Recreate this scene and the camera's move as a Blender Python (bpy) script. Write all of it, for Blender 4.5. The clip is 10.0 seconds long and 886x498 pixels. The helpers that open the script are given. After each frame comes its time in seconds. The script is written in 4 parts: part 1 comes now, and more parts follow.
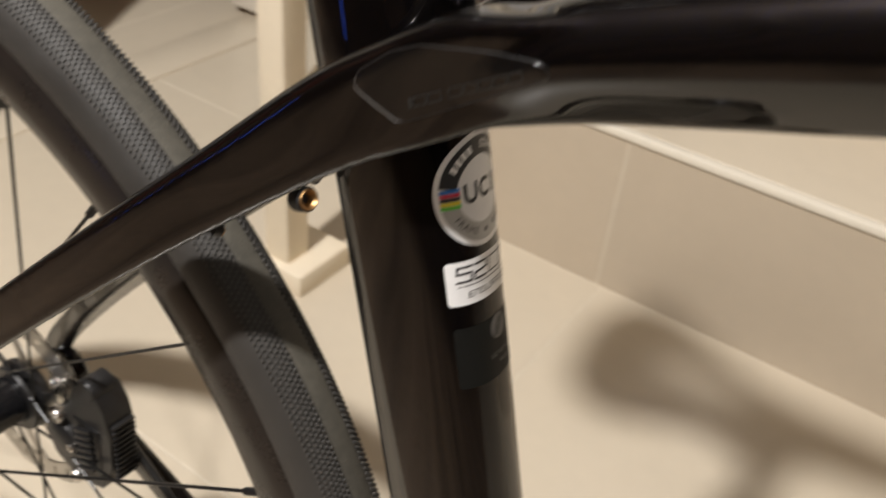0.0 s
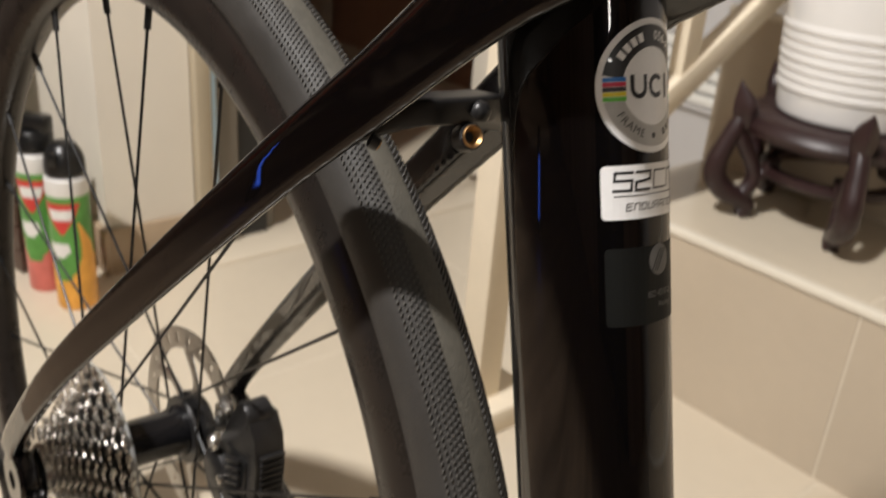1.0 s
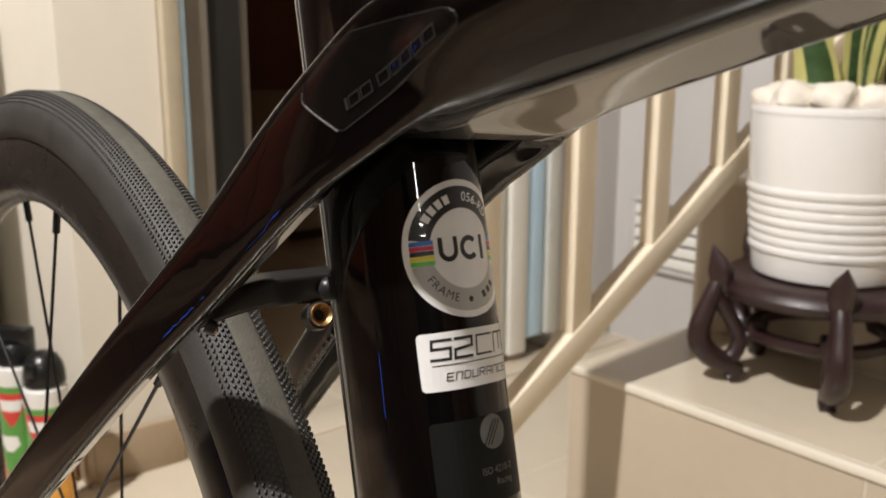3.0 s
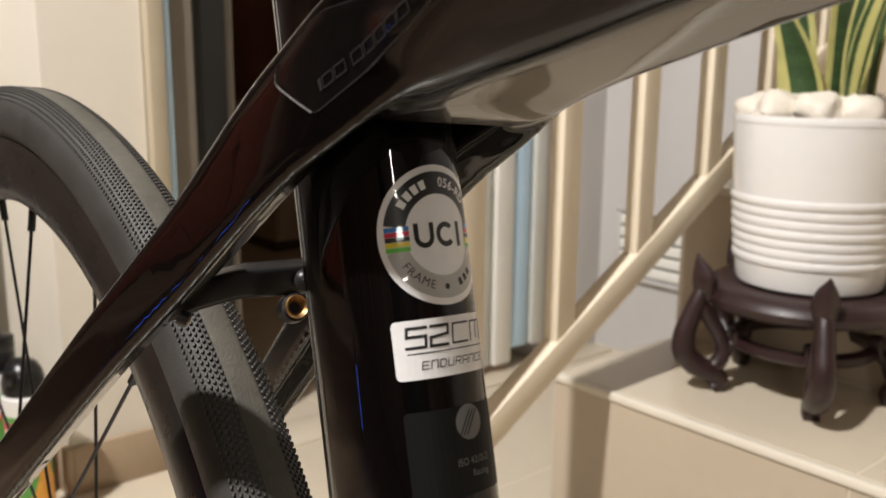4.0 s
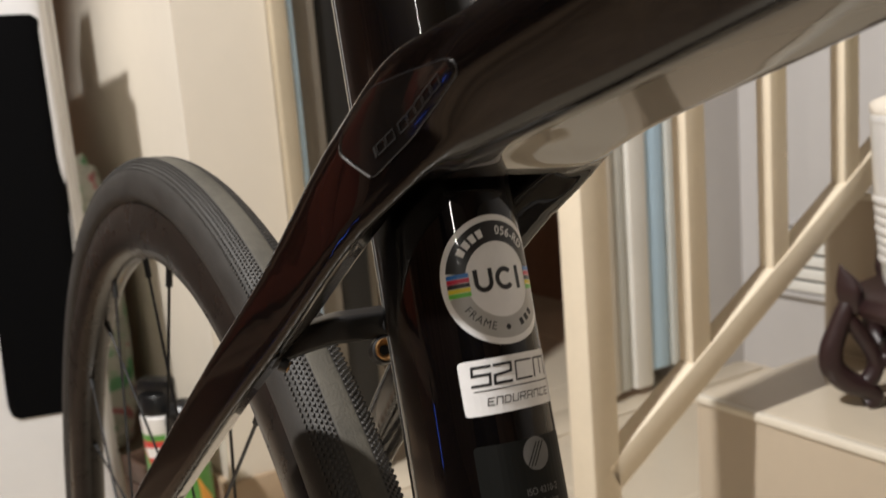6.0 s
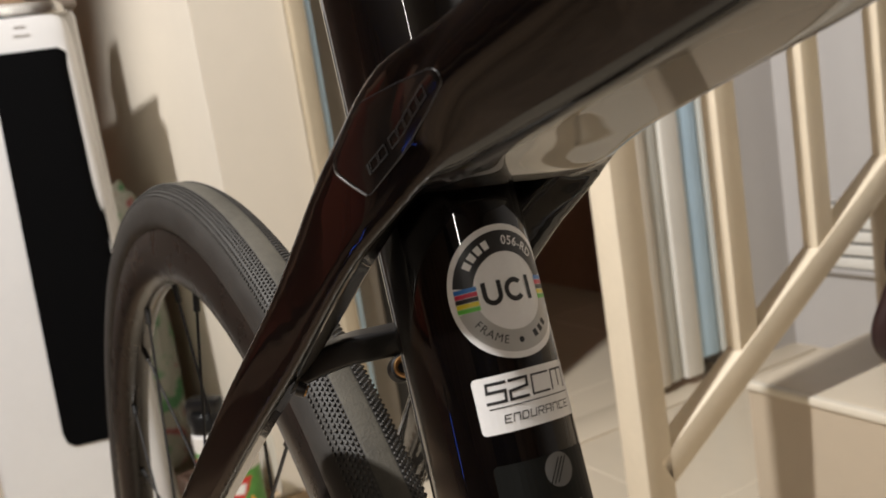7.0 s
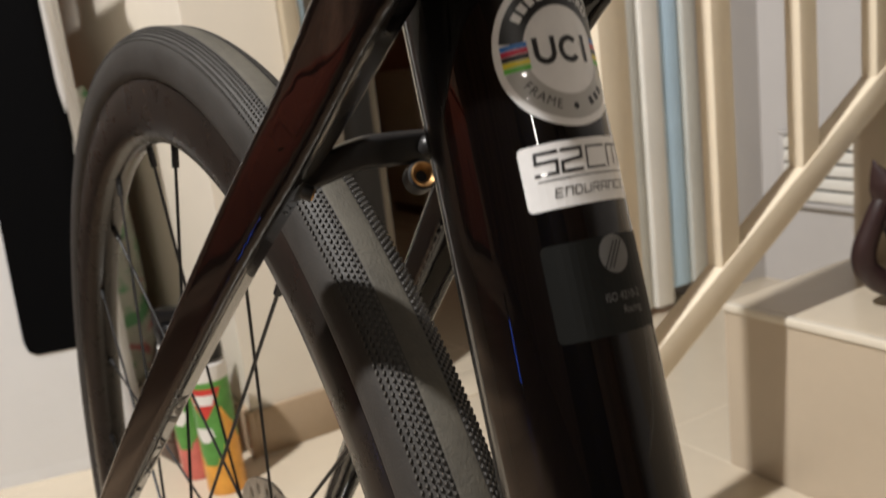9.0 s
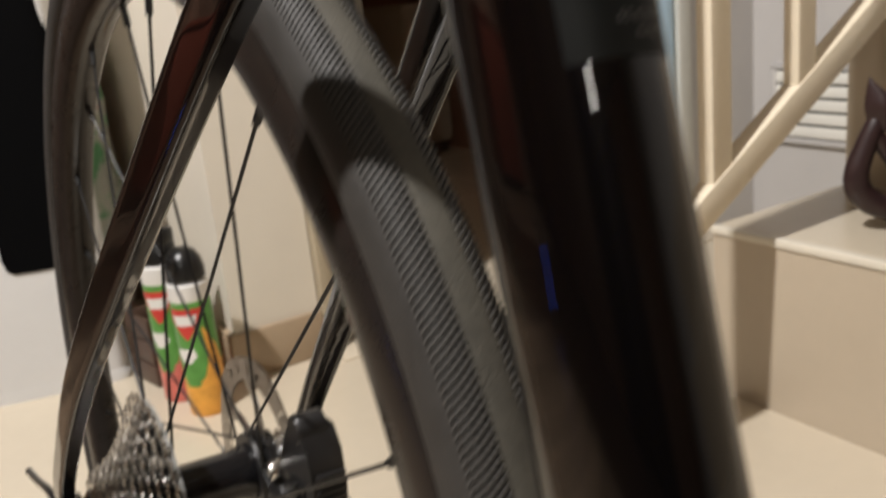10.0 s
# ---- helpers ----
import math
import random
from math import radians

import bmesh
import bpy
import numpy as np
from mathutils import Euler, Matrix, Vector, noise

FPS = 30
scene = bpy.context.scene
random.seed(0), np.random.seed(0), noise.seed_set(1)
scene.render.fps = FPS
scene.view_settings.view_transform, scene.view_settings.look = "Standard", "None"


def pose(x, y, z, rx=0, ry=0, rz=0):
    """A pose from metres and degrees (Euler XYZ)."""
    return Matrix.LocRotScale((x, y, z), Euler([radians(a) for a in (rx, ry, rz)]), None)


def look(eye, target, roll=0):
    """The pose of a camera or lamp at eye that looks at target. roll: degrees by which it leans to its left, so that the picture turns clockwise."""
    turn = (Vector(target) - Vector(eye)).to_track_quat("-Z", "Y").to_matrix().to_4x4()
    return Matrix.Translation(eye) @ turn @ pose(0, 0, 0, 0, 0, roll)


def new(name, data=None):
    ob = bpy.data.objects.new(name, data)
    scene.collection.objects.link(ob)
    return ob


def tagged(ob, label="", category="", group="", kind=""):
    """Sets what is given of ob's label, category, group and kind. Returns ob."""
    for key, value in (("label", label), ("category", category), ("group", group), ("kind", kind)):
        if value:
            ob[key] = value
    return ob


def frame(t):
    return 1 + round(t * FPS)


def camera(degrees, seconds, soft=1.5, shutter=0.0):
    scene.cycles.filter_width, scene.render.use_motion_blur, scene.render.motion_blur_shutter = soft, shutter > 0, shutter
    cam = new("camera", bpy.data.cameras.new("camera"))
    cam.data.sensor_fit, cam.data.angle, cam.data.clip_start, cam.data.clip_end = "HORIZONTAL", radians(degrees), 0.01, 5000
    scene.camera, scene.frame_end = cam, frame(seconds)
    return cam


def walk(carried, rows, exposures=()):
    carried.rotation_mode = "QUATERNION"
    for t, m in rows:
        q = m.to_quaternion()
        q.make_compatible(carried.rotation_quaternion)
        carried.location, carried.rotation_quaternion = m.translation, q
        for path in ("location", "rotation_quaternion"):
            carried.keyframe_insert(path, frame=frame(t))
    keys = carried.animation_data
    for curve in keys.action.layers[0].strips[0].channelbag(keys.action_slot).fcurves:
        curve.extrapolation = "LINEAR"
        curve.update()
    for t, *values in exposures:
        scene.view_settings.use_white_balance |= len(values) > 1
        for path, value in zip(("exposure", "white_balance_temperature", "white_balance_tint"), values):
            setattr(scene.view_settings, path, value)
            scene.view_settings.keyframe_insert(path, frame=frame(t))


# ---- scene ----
from mathutils.bvhtree import BVHTree

cam = camera(52.85, 10.0, soft=1.5, shutter=0.5)
cam.data.dof.use_dof, cam.data.dof.focus_distance, cam.data.dof.aperture_fstop = True, 0.29, 21.0
PATH = [
    (0, (0.44299, -0.16961, 0.80877), (0.02186, 0.51695, 0.21609), 6.01),
    (0.3, (0.45581, -0.16612, 0.77698), (-0.05773, 0.48363, 0.21654), 4.35),
    (0.5, (0.46393, -0.17202, 0.76664), (-0.08681, 0.45620, 0.21707), 4.62),
    (0.7, (0.46861, -0.17741, 0.74865), (-0.15404, 0.42915, 0.25428), 2.85),
    (1, (0.47753, -0.16949, 0.72261), (-0.20731, 0.43192, 0.31115), 4.63),
    (1.2, (0.48491, -0.16311, 0.71486), (-0.23057, 0.44514, 0.37117), 4.20),
    (1.5, (0.49578, -0.16173, 0.70543), (-0.24307, 0.44320, 0.40854), 4.39),
    (1.7, (0.50056, -0.15471, 0.70904), (-0.24452, 0.45480, 0.43822), 3.18),
    (2, (0.50043, -0.13597, 0.71884), (-0.24984, 0.47878, 0.47558), 2.34),
    (2.5, (0.50163, -0.12566, 0.72191), (-0.25277, 0.49309, 0.50277), 0.91),
    (2.7, (0.50084, -0.12064, 0.71741), (-0.25359, 0.49868, 0.49995), 0.18),
    (3.8, (0.50760, -0.12028, 0.71691), (-0.23732, 0.51430, 0.51099), 0.81),
    (4, (0.50170, -0.11671, 0.70994), (-0.24276, 0.51974, 0.50813), 0.62),
    (4.5, (0.49979, -0.11678, 0.70839), (-0.24687, 0.51921, 0.51341), 0.01),
    (5, (0.50182, -0.11625, 0.71009), (-0.25014, 0.51582, 0.52291), -0.41),
    (5.2, (0.50408, -0.11276, 0.70923), (-0.26032, 0.50382, 0.52076), -0.86),
    (5.5, (0.51252, -0.11082, 0.70748), (-0.28274, 0.46816, 0.52763), -1.86),
    (5.7, (0.51840, -0.11169, 0.71159), (-0.29983, 0.43407, 0.53092), -2.62),
    (6, (0.52785, -0.10900, 0.71768), (-0.31489, 0.40260, 0.55020), -4.60),
    (6.2, (0.53073, -0.10025, 0.72161), (-0.31667, 0.40389, 0.55499), -6.35),
    (7.3, (0.52454, -0.09584, 0.71798), (-0.34430, 0.37274, 0.55813), -9.10),
    (7.5, (0.52877, -0.09903, 0.71792), (-0.34075, 0.36859, 0.55897), -8.89),
    (8, (0.51619, -0.10002, 0.70889), (-0.35111, 0.36797, 0.53927), -9.00),
    (8.3, (0.51031, -0.10720, 0.70396), (-0.35472, 0.36141, 0.52475), -8.28),
    (8.5, (0.50622, -0.10853, 0.69972), (-0.35178, 0.36865, 0.50962), -7.72),
    (8.7, (0.50212, -0.10776, 0.69172), (-0.34947, 0.37415, 0.48547), -7.31),
    (9, (0.49445, -0.10513, 0.67431), (-0.34623, 0.38491, 0.44382), -6.87),
    (9.2, (0.49308, -0.10514, 0.67092), (-0.34296, 0.39063, 0.43590), -6.70),
    (9.5, (0.49800, -0.10126, 0.66259), (-0.33449, 0.39745, 0.42126), -6.30),
    (9.7, (0.49682, -0.08945, 0.65436), (-0.33232, 0.40774, 0.39875), -6.51),
    (10, (0.48428, -0.10689, 0.62358), (-0.33937, 0.38455, 0.34058), -6.00),
]
EXPOSURES = [(0, 0.0), (1, 0.04), (1.5, 0.12), (2.5, 0.15), (5, 0.15), (5.5, 0.08), (6, 0.0), (8, -0.04), (10, 0.0)]
walk(cam, [(t, look(eye, target, roll)) for t, eye, target, roll in PATH], EXPOSURES)

# ---- world and light ----
world = bpy.data.worlds.new("world")
scene.world = world
world.use_nodes = True
world.node_tree.nodes["Background"].inputs[0].default_value = (0.02, 0.03, 0.05, 1)
world.node_tree.nodes["Background"].inputs[1].default_value = 0.3

LAMP = (-0.08, -1.0, 2.54)


def downlight(name, place, aim, watts, radius, colour, cone):
    data = bpy.data.lights.new(name, "SPOT")
    data.energy, data.shadow_soft_size, data.color = watts, radius, colour
    data.spot_size, data.spot_blend = radians(cone), 0.4
    ob = new(name, data)
    ob.matrix_world = look(place, aim)
    return ob


WARM = (1.0, 0.966, 0.94)
downlight("ceiling_lamp_light", LAMP, (0.3, 0.6, 0.0), 355, 0.055, WARM, 99)
# Added fill lamp: brightens the sideboard and walls that the lacquer reflects.
FILL_LAMP = (-1.75, -2.55, 2.54)
downlight("fill_lamp_light", FILL_LAMP, (-2.65, -2.55, 0.4), 150, 0.05, WARM, 54)
TALL_LAMP = (1.9, -1.38)


# ---- materials ----
def nodes_of(name):
    m = bpy.data.materials.new(name)
    m.use_nodes = True
    nt = m.node_tree
    return m, nt, nt.nodes["Principled BSDF"]


def mat(name, colour, rough=0.5, metal=0.0, var=0.15, scale=30.0, bump=0.0, bump_scale=200.0, coat=0.0, spec=0.5, island=0.0, rvar=0.1, coord="Object", stretch=None):
    """A surface with colour variation at two scales, uneven gloss and fine relief."""
    m, nt, b = nodes_of(name)
    tc = nt.nodes.new("ShaderNodeTexCoord")
    n1 = nt.nodes.new("ShaderNodeTexNoise")
    n1.inputs["Scale"].default_value, n1.inputs["Detail"].default_value = scale, 5
    nt.links.new(tc.outputs[coord], n1.inputs["Vector"])
    if stretch:
        mp = nt.nodes.new("ShaderNodeMapping")
        mp.inputs["Scale"].default_value = stretch
        nt.links.new(tc.outputs[coord], mp.inputs["Vector"])
        nt.links.new(mp.outputs[0], n1.inputs["Vector"])
    n2 = nt.nodes.new("ShaderNodeTexNoise")
    n2.inputs["Scale"].default_value, n2.inputs["Detail"].default_value = scale * 9, 3
    nt.links.new(tc.outputs[coord], n2.inputs["Vector"])
    add = nt.nodes.new("ShaderNodeMath")
    add.operation = "ADD"
    mul = nt.nodes.new("ShaderNodeMath")
    mul.operation, mul.inputs[1].default_value = "MULTIPLY", 0.45
    nt.links.new(n2.outputs[0], mul.inputs[0])
    nt.links.new(n1.outputs[0], add.inputs[0])
    nt.links.new(mul.outputs[0], add.inputs[1])
    fac = add.outputs[0]
    if island:
        oi = nt.nodes.new("ShaderNodeObjectInfo")
        ma = nt.nodes.new("ShaderNodeMath")
        ma.operation, ma.inputs[1].default_value = "MULTIPLY_ADD", island
        nt.links.new(oi.outputs["Random"], ma.inputs[0])
        nt.links.new(fac, ma.inputs[2])
        fac = ma.outputs[0]
    rng = nt.nodes.new("ShaderNodeMapRange")
    rng.inputs[1].default_value, rng.inputs[2].default_value = 0.35, 1.1
    rng.inputs[3].default_value, rng.inputs[4].default_value = 1 - var, 1 + var
    nt.links.new(fac, rng.inputs[0])
    mix = nt.nodes.new("ShaderNodeVectorMath")
    mix.operation = "SCALE"
    mix.inputs[0].default_value = colour[:3]
    nt.links.new(rng.outputs[0], mix.inputs["Scale"])
    nt.links.new(mix.outputs[0], b.inputs["Base Color"])
    rr = nt.nodes.new("ShaderNodeMapRange")
    rr.inputs[1].default_value, rr.inputs[2].default_value = 0.35, 1.1
    rr.inputs[3].default_value, rr.inputs[4].default_value = max(rough - rvar * rough, 0.01), min(rough + rvar * rough, 1)
    nt.links.new(fac, rr.inputs[0])
    nt.links.new(rr.outputs[0], b.inputs["Roughness"])
    b.inputs["Metallic"].default_value = metal
    b.inputs["Specular IOR Level"].default_value = spec
    b.inputs["Coat Weight"].default_value = coat
    b.inputs["Coat Roughness"].default_value = 0.03
    if bump:
        n3 = nt.nodes.new("ShaderNodeTexNoise")
        n3.inputs["Scale"].default_value, n3.inputs["Detail"].default_value = bump_scale, 4
        nt.links.new(tc.outputs[coord], n3.inputs["Vector"])
        bp = nt.nodes.new("ShaderNodeBump")
        bp.inputs["Strength"].default_value, bp.inputs["Distance"].default_value = bump, 0.001
        nt.links.new(n3.outputs[0], bp.inputs["Height"])
        nt.links.new(bp.outputs[0], b.inputs["Normal"])
    return m


def paint():
    """Near-black lacquer with deep blue flake under a glossy clear coat."""
    m, nt, b = nodes_of("blue_black_lacquer")
    tc = nt.nodes.new("ShaderNodeTexCoord")
    v = nt.nodes.new("ShaderNodeTexVoronoi")
    v.inputs["Scale"].default_value = 2600
    nt.links.new(tc.outputs["Object"], v.inputs["Vector"])
    r = nt.nodes.new("ShaderNodeValToRGB")
    r.color_ramp.elements[0].color, r.color_ramp.elements[1].color = (0.0054, 0.0042, 0.003, 1), (0.0038, 0.0036, 0.0068, 1)
    r.color_ramp.elements[0].position, r.color_ramp.elements[1].position = 0.35, 1.0
    nt.links.new(v.outputs["Color"], r.inputs[0])
    nt.links.new(r.outputs[0], b.inputs["Base Color"])
    b.inputs["Metallic"].default_value = 0.7
    b.inputs["Specular IOR Level"].default_value = 0.02
    b.inputs["Roughness"].default_value = 0.4
    b.inputs["Coat Weight"].default_value = 1.0
    b.inputs["Coat Roughness"].default_value = 0.012
    b.inputs["Coat IOR"].default_value = 1.45
    n = nt.nodes.new("ShaderNodeTexNoise")
    n.inputs["Scale"].default_value, n.inputs["Detail"].default_value = 130, 3
    nt.links.new(tc.outputs["Object"], n.inputs["Vector"])
    bp = nt.nodes.new("ShaderNodeBump")
    bp.inputs["Strength"].default_value, bp.inputs["Distance"].default_value = 0.025, 0.0003
    nt.links.new(n.outputs[0], bp.inputs["Height"])
    nt.links.new(bp.outputs[0], b.inputs["Coat Normal"])
    return m


LACQUER = paint()
PLATE = mat("black_plate", (0.0045, 0.004, 0.0038), 0.16, 0.0, 0.2, 200, spec=0.25, coat=0.35)
EDGE_GLINT = mat("painted_edge_glint", (0.15, 0.14, 0.13), 0.4, 0.6, 0.15, 200)
BLACKGLOSS = mat("gloss_black_alloy", (0.006, 0.006, 0.007), 0.16, 0.0, 0.2, 120)
GLOOM = mat("grey_brown_cabinet_paint", (0.42, 0.35, 0.27), 0.6, 0.0, 0.15, 6)
SATIN = mat("satin_black_alloy", (0.02, 0.019, 0.019), 0.38, 0.3, 0.2, 120, bump=0.05)
RIM = mat("dark_anodised_rim", (0.018, 0.015, 0.013), 0.28, 0.1, 0.18, 60, bump=0.03, bump_scale=900, coat=0.1, spec=0.25)
SPOKE = mat("black_spoke", (0.012, 0.012, 0.012), 0.35, 0.4, 0.1, 200)
RUBBER = mat("tyre_rubber", (0.032, 0.029, 0.0255), 0.6, 0.0, 0.3, 45, bump=0.25, bump_scale=1400, rvar=0.2)
WORN = mat("worn_tread_rubber", (0.078, 0.071, 0.056), 0.75, 0.0, 0.5, 26, bump=0.3, bump_scale=900)
STEEL = mat("nickel_steel", (0.62, 0.6, 0.57), 0.24, 1.0, 0.2, 150, bump=0.05)
ROTOR = mat("brushed_rotor_steel", (0.55, 0.53, 0.5), 0.34, 1.0, 0.15, 200)
GOLD = mat("gold_brass", (0.42, 0.25, 0.11), 0.46, 1.0, 0.2, 900)
STICKER = mat("white_sticker", (0.78, 0.77, 0.76), 0.42, 0.0, 0.05, 300, coat=0.7)
STICKER_GREY = mat("grey_sticker_band", (0.42, 0.41, 0.39), 0.42, 0.0, 0.05, 300, coat=0.7)
INK = mat("black_ink", (0.012, 0.012, 0.013), 0.45, 0.0, 0.1, 300, coat=0.3)
GREY_LABEL = mat("matt_grey_label", (0.0062, 0.0066, 0.006), 0.5, 0.0, 0.1, 300, spec=0.16)
GREY_INK = mat("grey_ink", (0.12, 0.118, 0.115), 0.5, 0.0, 0.1, 300)
LINE_INK = mat("dim_silver_ink", (0.024, 0.024, 0.023), 0.4, 0.0, 0.1, 300)
BLUE = mat("ink_blue", (0.02, 0.16, 0.5), 0.45, coat=0.3, var=0.05)
RED = mat("ink_red", (0.55, 0.02, 0.06), 0.45, coat=0.3, var=0.05)
YELLOW = mat("ink_yellow", (0.75, 0.62, 0.03), 0.45, coat=0.3, var=0.05)
GREEN = mat("ink_green", (0.12, 0.5, 0.05), 0.45, coat=0.3, var=0.05)
TILE = mat("cream_floor_tile", (0.62, 0.54, 0.42), 0.22, 0.0, 0.05, 4, bump=0.02, bump_scale=60, island=0.06, spec=0.45)
RISER = mat("beige_riser_tile", (0.50, 0.42, 0.32), 0.3, 0.0, 0.06, 5, bump=0.03, bump_scale=60, island=0.06)
NOSING = mat("pale_tile_edge", (0.74, 0.68, 0.57), 0.25, 0.0, 0.05, 10)
# For unseen walls: brown with upright streaks added for the reflections in the lacquer.
PANEL = mat("brown_panelling", (0.42, 0.265, 0.18), 0.4, 0.0, 1.0, 3.0, stretch=(1, 1, 0.06))
DARK_FLOOR = mat("added_dark_floor", (0.23, 0.16, 0.105), 0.4, 0.0, 0.9, 7, stretch=(1, 0.08, 1))
STUD = mat("dusty_tread_rubber", (0.07, 0.065, 0.056), 0.7, 0.0, 0.3, 60)
GUARD = mat("clear_plastic", (0.85, 0.85, 0.83), 0.18, 0.0, 0.05, 80)
GUARD.node_tree.nodes["Principled BSDF"].inputs["Transmission Weight"].default_value = 0.75
GROUT = mat("grout", (0.64, 0.57, 0.46), 0.85, 0.0, 0.1, 60, bump=0.2)
SKIRT = mat("tan_skirting_tile", (0.40, 0.30, 0.2), 0.3, 0.0, 0.1, 8)
PLASTER = mat("cream_wall_paint", (0.72, 0.66, 0.56), 0.75, 0.0, 0.04, 3, bump=0.12, bump_scale=240)
GREYWALL = mat("grey_wall_paint", (0.52, 0.50, 0.485), 0.7, 0.0, 0.04, 3, bump=0.12, bump_scale=240)
CEIL = mat("dim_ceiling_paint", (0.55, 0.48, 0.40), 0.85, 0.0, 0.03, 3)
RAILPAINT = mat("cream_rail_paint", (0.80, 0.70, 0.54), 0.58, 0.0, 0.06, 12, bump=0.08, bump_scale=160)
DOORBLUE = mat("pale_blue_door_frame", (0.55, 0.76, 0.94), 0.4, 0.0, 0.05, 10)
DOORWHITE = mat("white_door_frame", (0.82, 0.80, 0.74), 0.42, 0.0, 0.05, 10)
DOORGREY = mat("grey_green_door_leaf", (0.62, 0.62, 0.57), 0.5, 0.0, 0.08, 10)
JAMB = mat("grey_brown_jamb", (0.20, 0.175, 0.14), 0.5, 0.0, 0.12, 10)
CASING = mat("tan_door_casing", (0.46, 0.39, 0.28), 0.5, 0.0, 0.08, 10)
# Near-black colour for an unlit corner that the lacquer mirrors.
CORNER_BLACK = mat("unlit_corner_black", (0.004, 0.004, 0.004), 0.9, 0.0, 0.3, 20, spec=0.1)
VENTSHADE = mat("painted_vent_shade", (0.10, 0.09, 0.08), 0.7, 0.0, 0.1, 40)
BACKWALL = mat("red_brown_panelling", (0.30, 0.155, 0.10), 0.45, 0.0, 0.3, 4, stretch=(1, 1, 0.08))
DARKWOOD = mat("dark_brown_wood", (0.075, 0.043, 0.03), 0.4, 0.0, 0.25, 14)
BLACKMETAL = mat("black_metal_frame", (0.01, 0.01, 0.01), 0.45, 0.0, 0.1, 40)
MAHOGANY = mat("red_mahogany", (0.46, 0.11, 0.065), 0.4, 0.0, 0.3, 5, stretch=(1, 1, 0.08))
ROSEWOOD = mat("rosewood_stain", (0.025, 0.0105, 0.0105), 0.42, 0.0, 0.35, 25, bump=0.2, bump_scale=150, coat=0.06)
CERAMIC = mat("white_glazed_ceramic", (0.78, 0.76, 0.73), 0.16, 0.0, 0.03, 8, coat=0.5)
PEBBLE = mat("white_pebble", (0.72, 0.66, 0.57), 0.6, 0.0, 0.12, 40, bump=0.3, bump_scale=300, island=0.2)
LEAF = mat("dark_green_leaf", (0.032, 0.066, 0.022), 0.4, 0.0, 0.75, 30, coat=0.15, stretch=(0.5, 0.5, 2.5))
LEAFEDGE = mat("yellow_leaf_margin", (0.44, 0.41, 0.15), 0.4, 0.0, 0.15, 40)
WHITEPLASTIC = mat("white_plastic", (0.66, 0.655, 0.65), 0.35, 0.0, 0.03, 10)
CARDBOARD = mat("brown_cardboard", (0.34, 0.22, 0.13), 0.8, 0.0, 0.12, 20)
GREYLID = mat("grey_brown_lid", (0.16, 0.13, 0.105), 0.5, 0.0, 0.1, 20)
BLACKMESH = mat("black_mesh_panel", (0.0025, 0.0025, 0.0028), 0.9, 0.0, 0.2, 400, spec=0.05)
BLACKCAP = mat("black_cap_plastic", (0.008, 0.008, 0.008), 0.3, 0.0, 0.1, 80)
CANGREEN = mat("can_green", (0.10, 0.30, 0.06), 0.3, 0.2, 0.35, 30)
CANRED = mat("can_red", (0.6, 0.05, 0.04), 0.3, 0.2, 0.15, 40)
CANWHITE = mat("can_white", (0.75, 0.73, 0.7), 0.3, 0.1, 0.05, 40)
CANPINK = mat("can_pink", (0.6, 0.16, 0.13), 0.3, 0.2, 0.25, 40)
CANORANGE = mat("can_orange", (0.75, 0.36, 0.06), 0.3, 0.2, 0.3, 40)
def printed_film():
    """Crinkled white plastic film with soft green and red printed patches."""
    m, nt, b = nodes_of("printed_plastic_bag")
    tc = nt.nodes.new("ShaderNodeTexCoord")
    n = nt.nodes.new("ShaderNodeTexNoise")
    n.inputs["Scale"].default_value, n.inputs["Detail"].default_value = 16, 2
    nt.links.new(tc.outputs["Object"], n.inputs["Vector"])
    r = nt.nodes.new("ShaderNodeValToRGB")
    ramp = r.color_ramp
    ramp.elements[0].position, ramp.elements[0].color = 0.36, (0.5, 0.16, 0.17, 1)
    ramp.elements[1].position, ramp.elements[1].color = 0.60, (0.16, 0.42, 0.2, 1)
    for at, colour in ((0.42, (0.62, 0.62, 0.56, 1)), (0.54, (0.58, 0.62, 0.54, 1))):
        ramp.elements.new(at).color = colour
    nt.links.new(n.outputs[0], r.inputs[0])
    nt.links.new(r.outputs[0], b.inputs["Base Color"])
    b.inputs["Roughness"].default_value = 0.35
    k = nt.nodes.new("ShaderNodeTexNoise")
    k.inputs["Scale"].default_value, k.inputs["Detail"].default_value = 60, 4
    nt.links.new(tc.outputs["Object"], k.inputs["Vector"])
    bp = nt.nodes.new("ShaderNodeBump")
    bp.inputs["Strength"].default_value, bp.inputs["Distance"].default_value = 0.5, 0.004
    nt.links.new(k.outputs[0], bp.inputs["Height"])
    nt.links.new(bp.outputs[0], b.inputs["Normal"])
    return m


BAG = printed_film()
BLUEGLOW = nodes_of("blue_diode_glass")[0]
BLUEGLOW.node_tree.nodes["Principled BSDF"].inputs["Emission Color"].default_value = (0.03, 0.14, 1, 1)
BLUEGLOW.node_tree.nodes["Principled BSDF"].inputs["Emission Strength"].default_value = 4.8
TUBEGLOW = nodes_of("tube_lamp_glass")[0]
TUBEGLOW.node_tree.nodes["Principled BSDF"].inputs["Emission Color"].default_value = (1, 0.95, 0.87, 1)
TUBEGLOW.node_tree.nodes["Principled BSDF"].inputs["Emission Strength"].default_value = 115


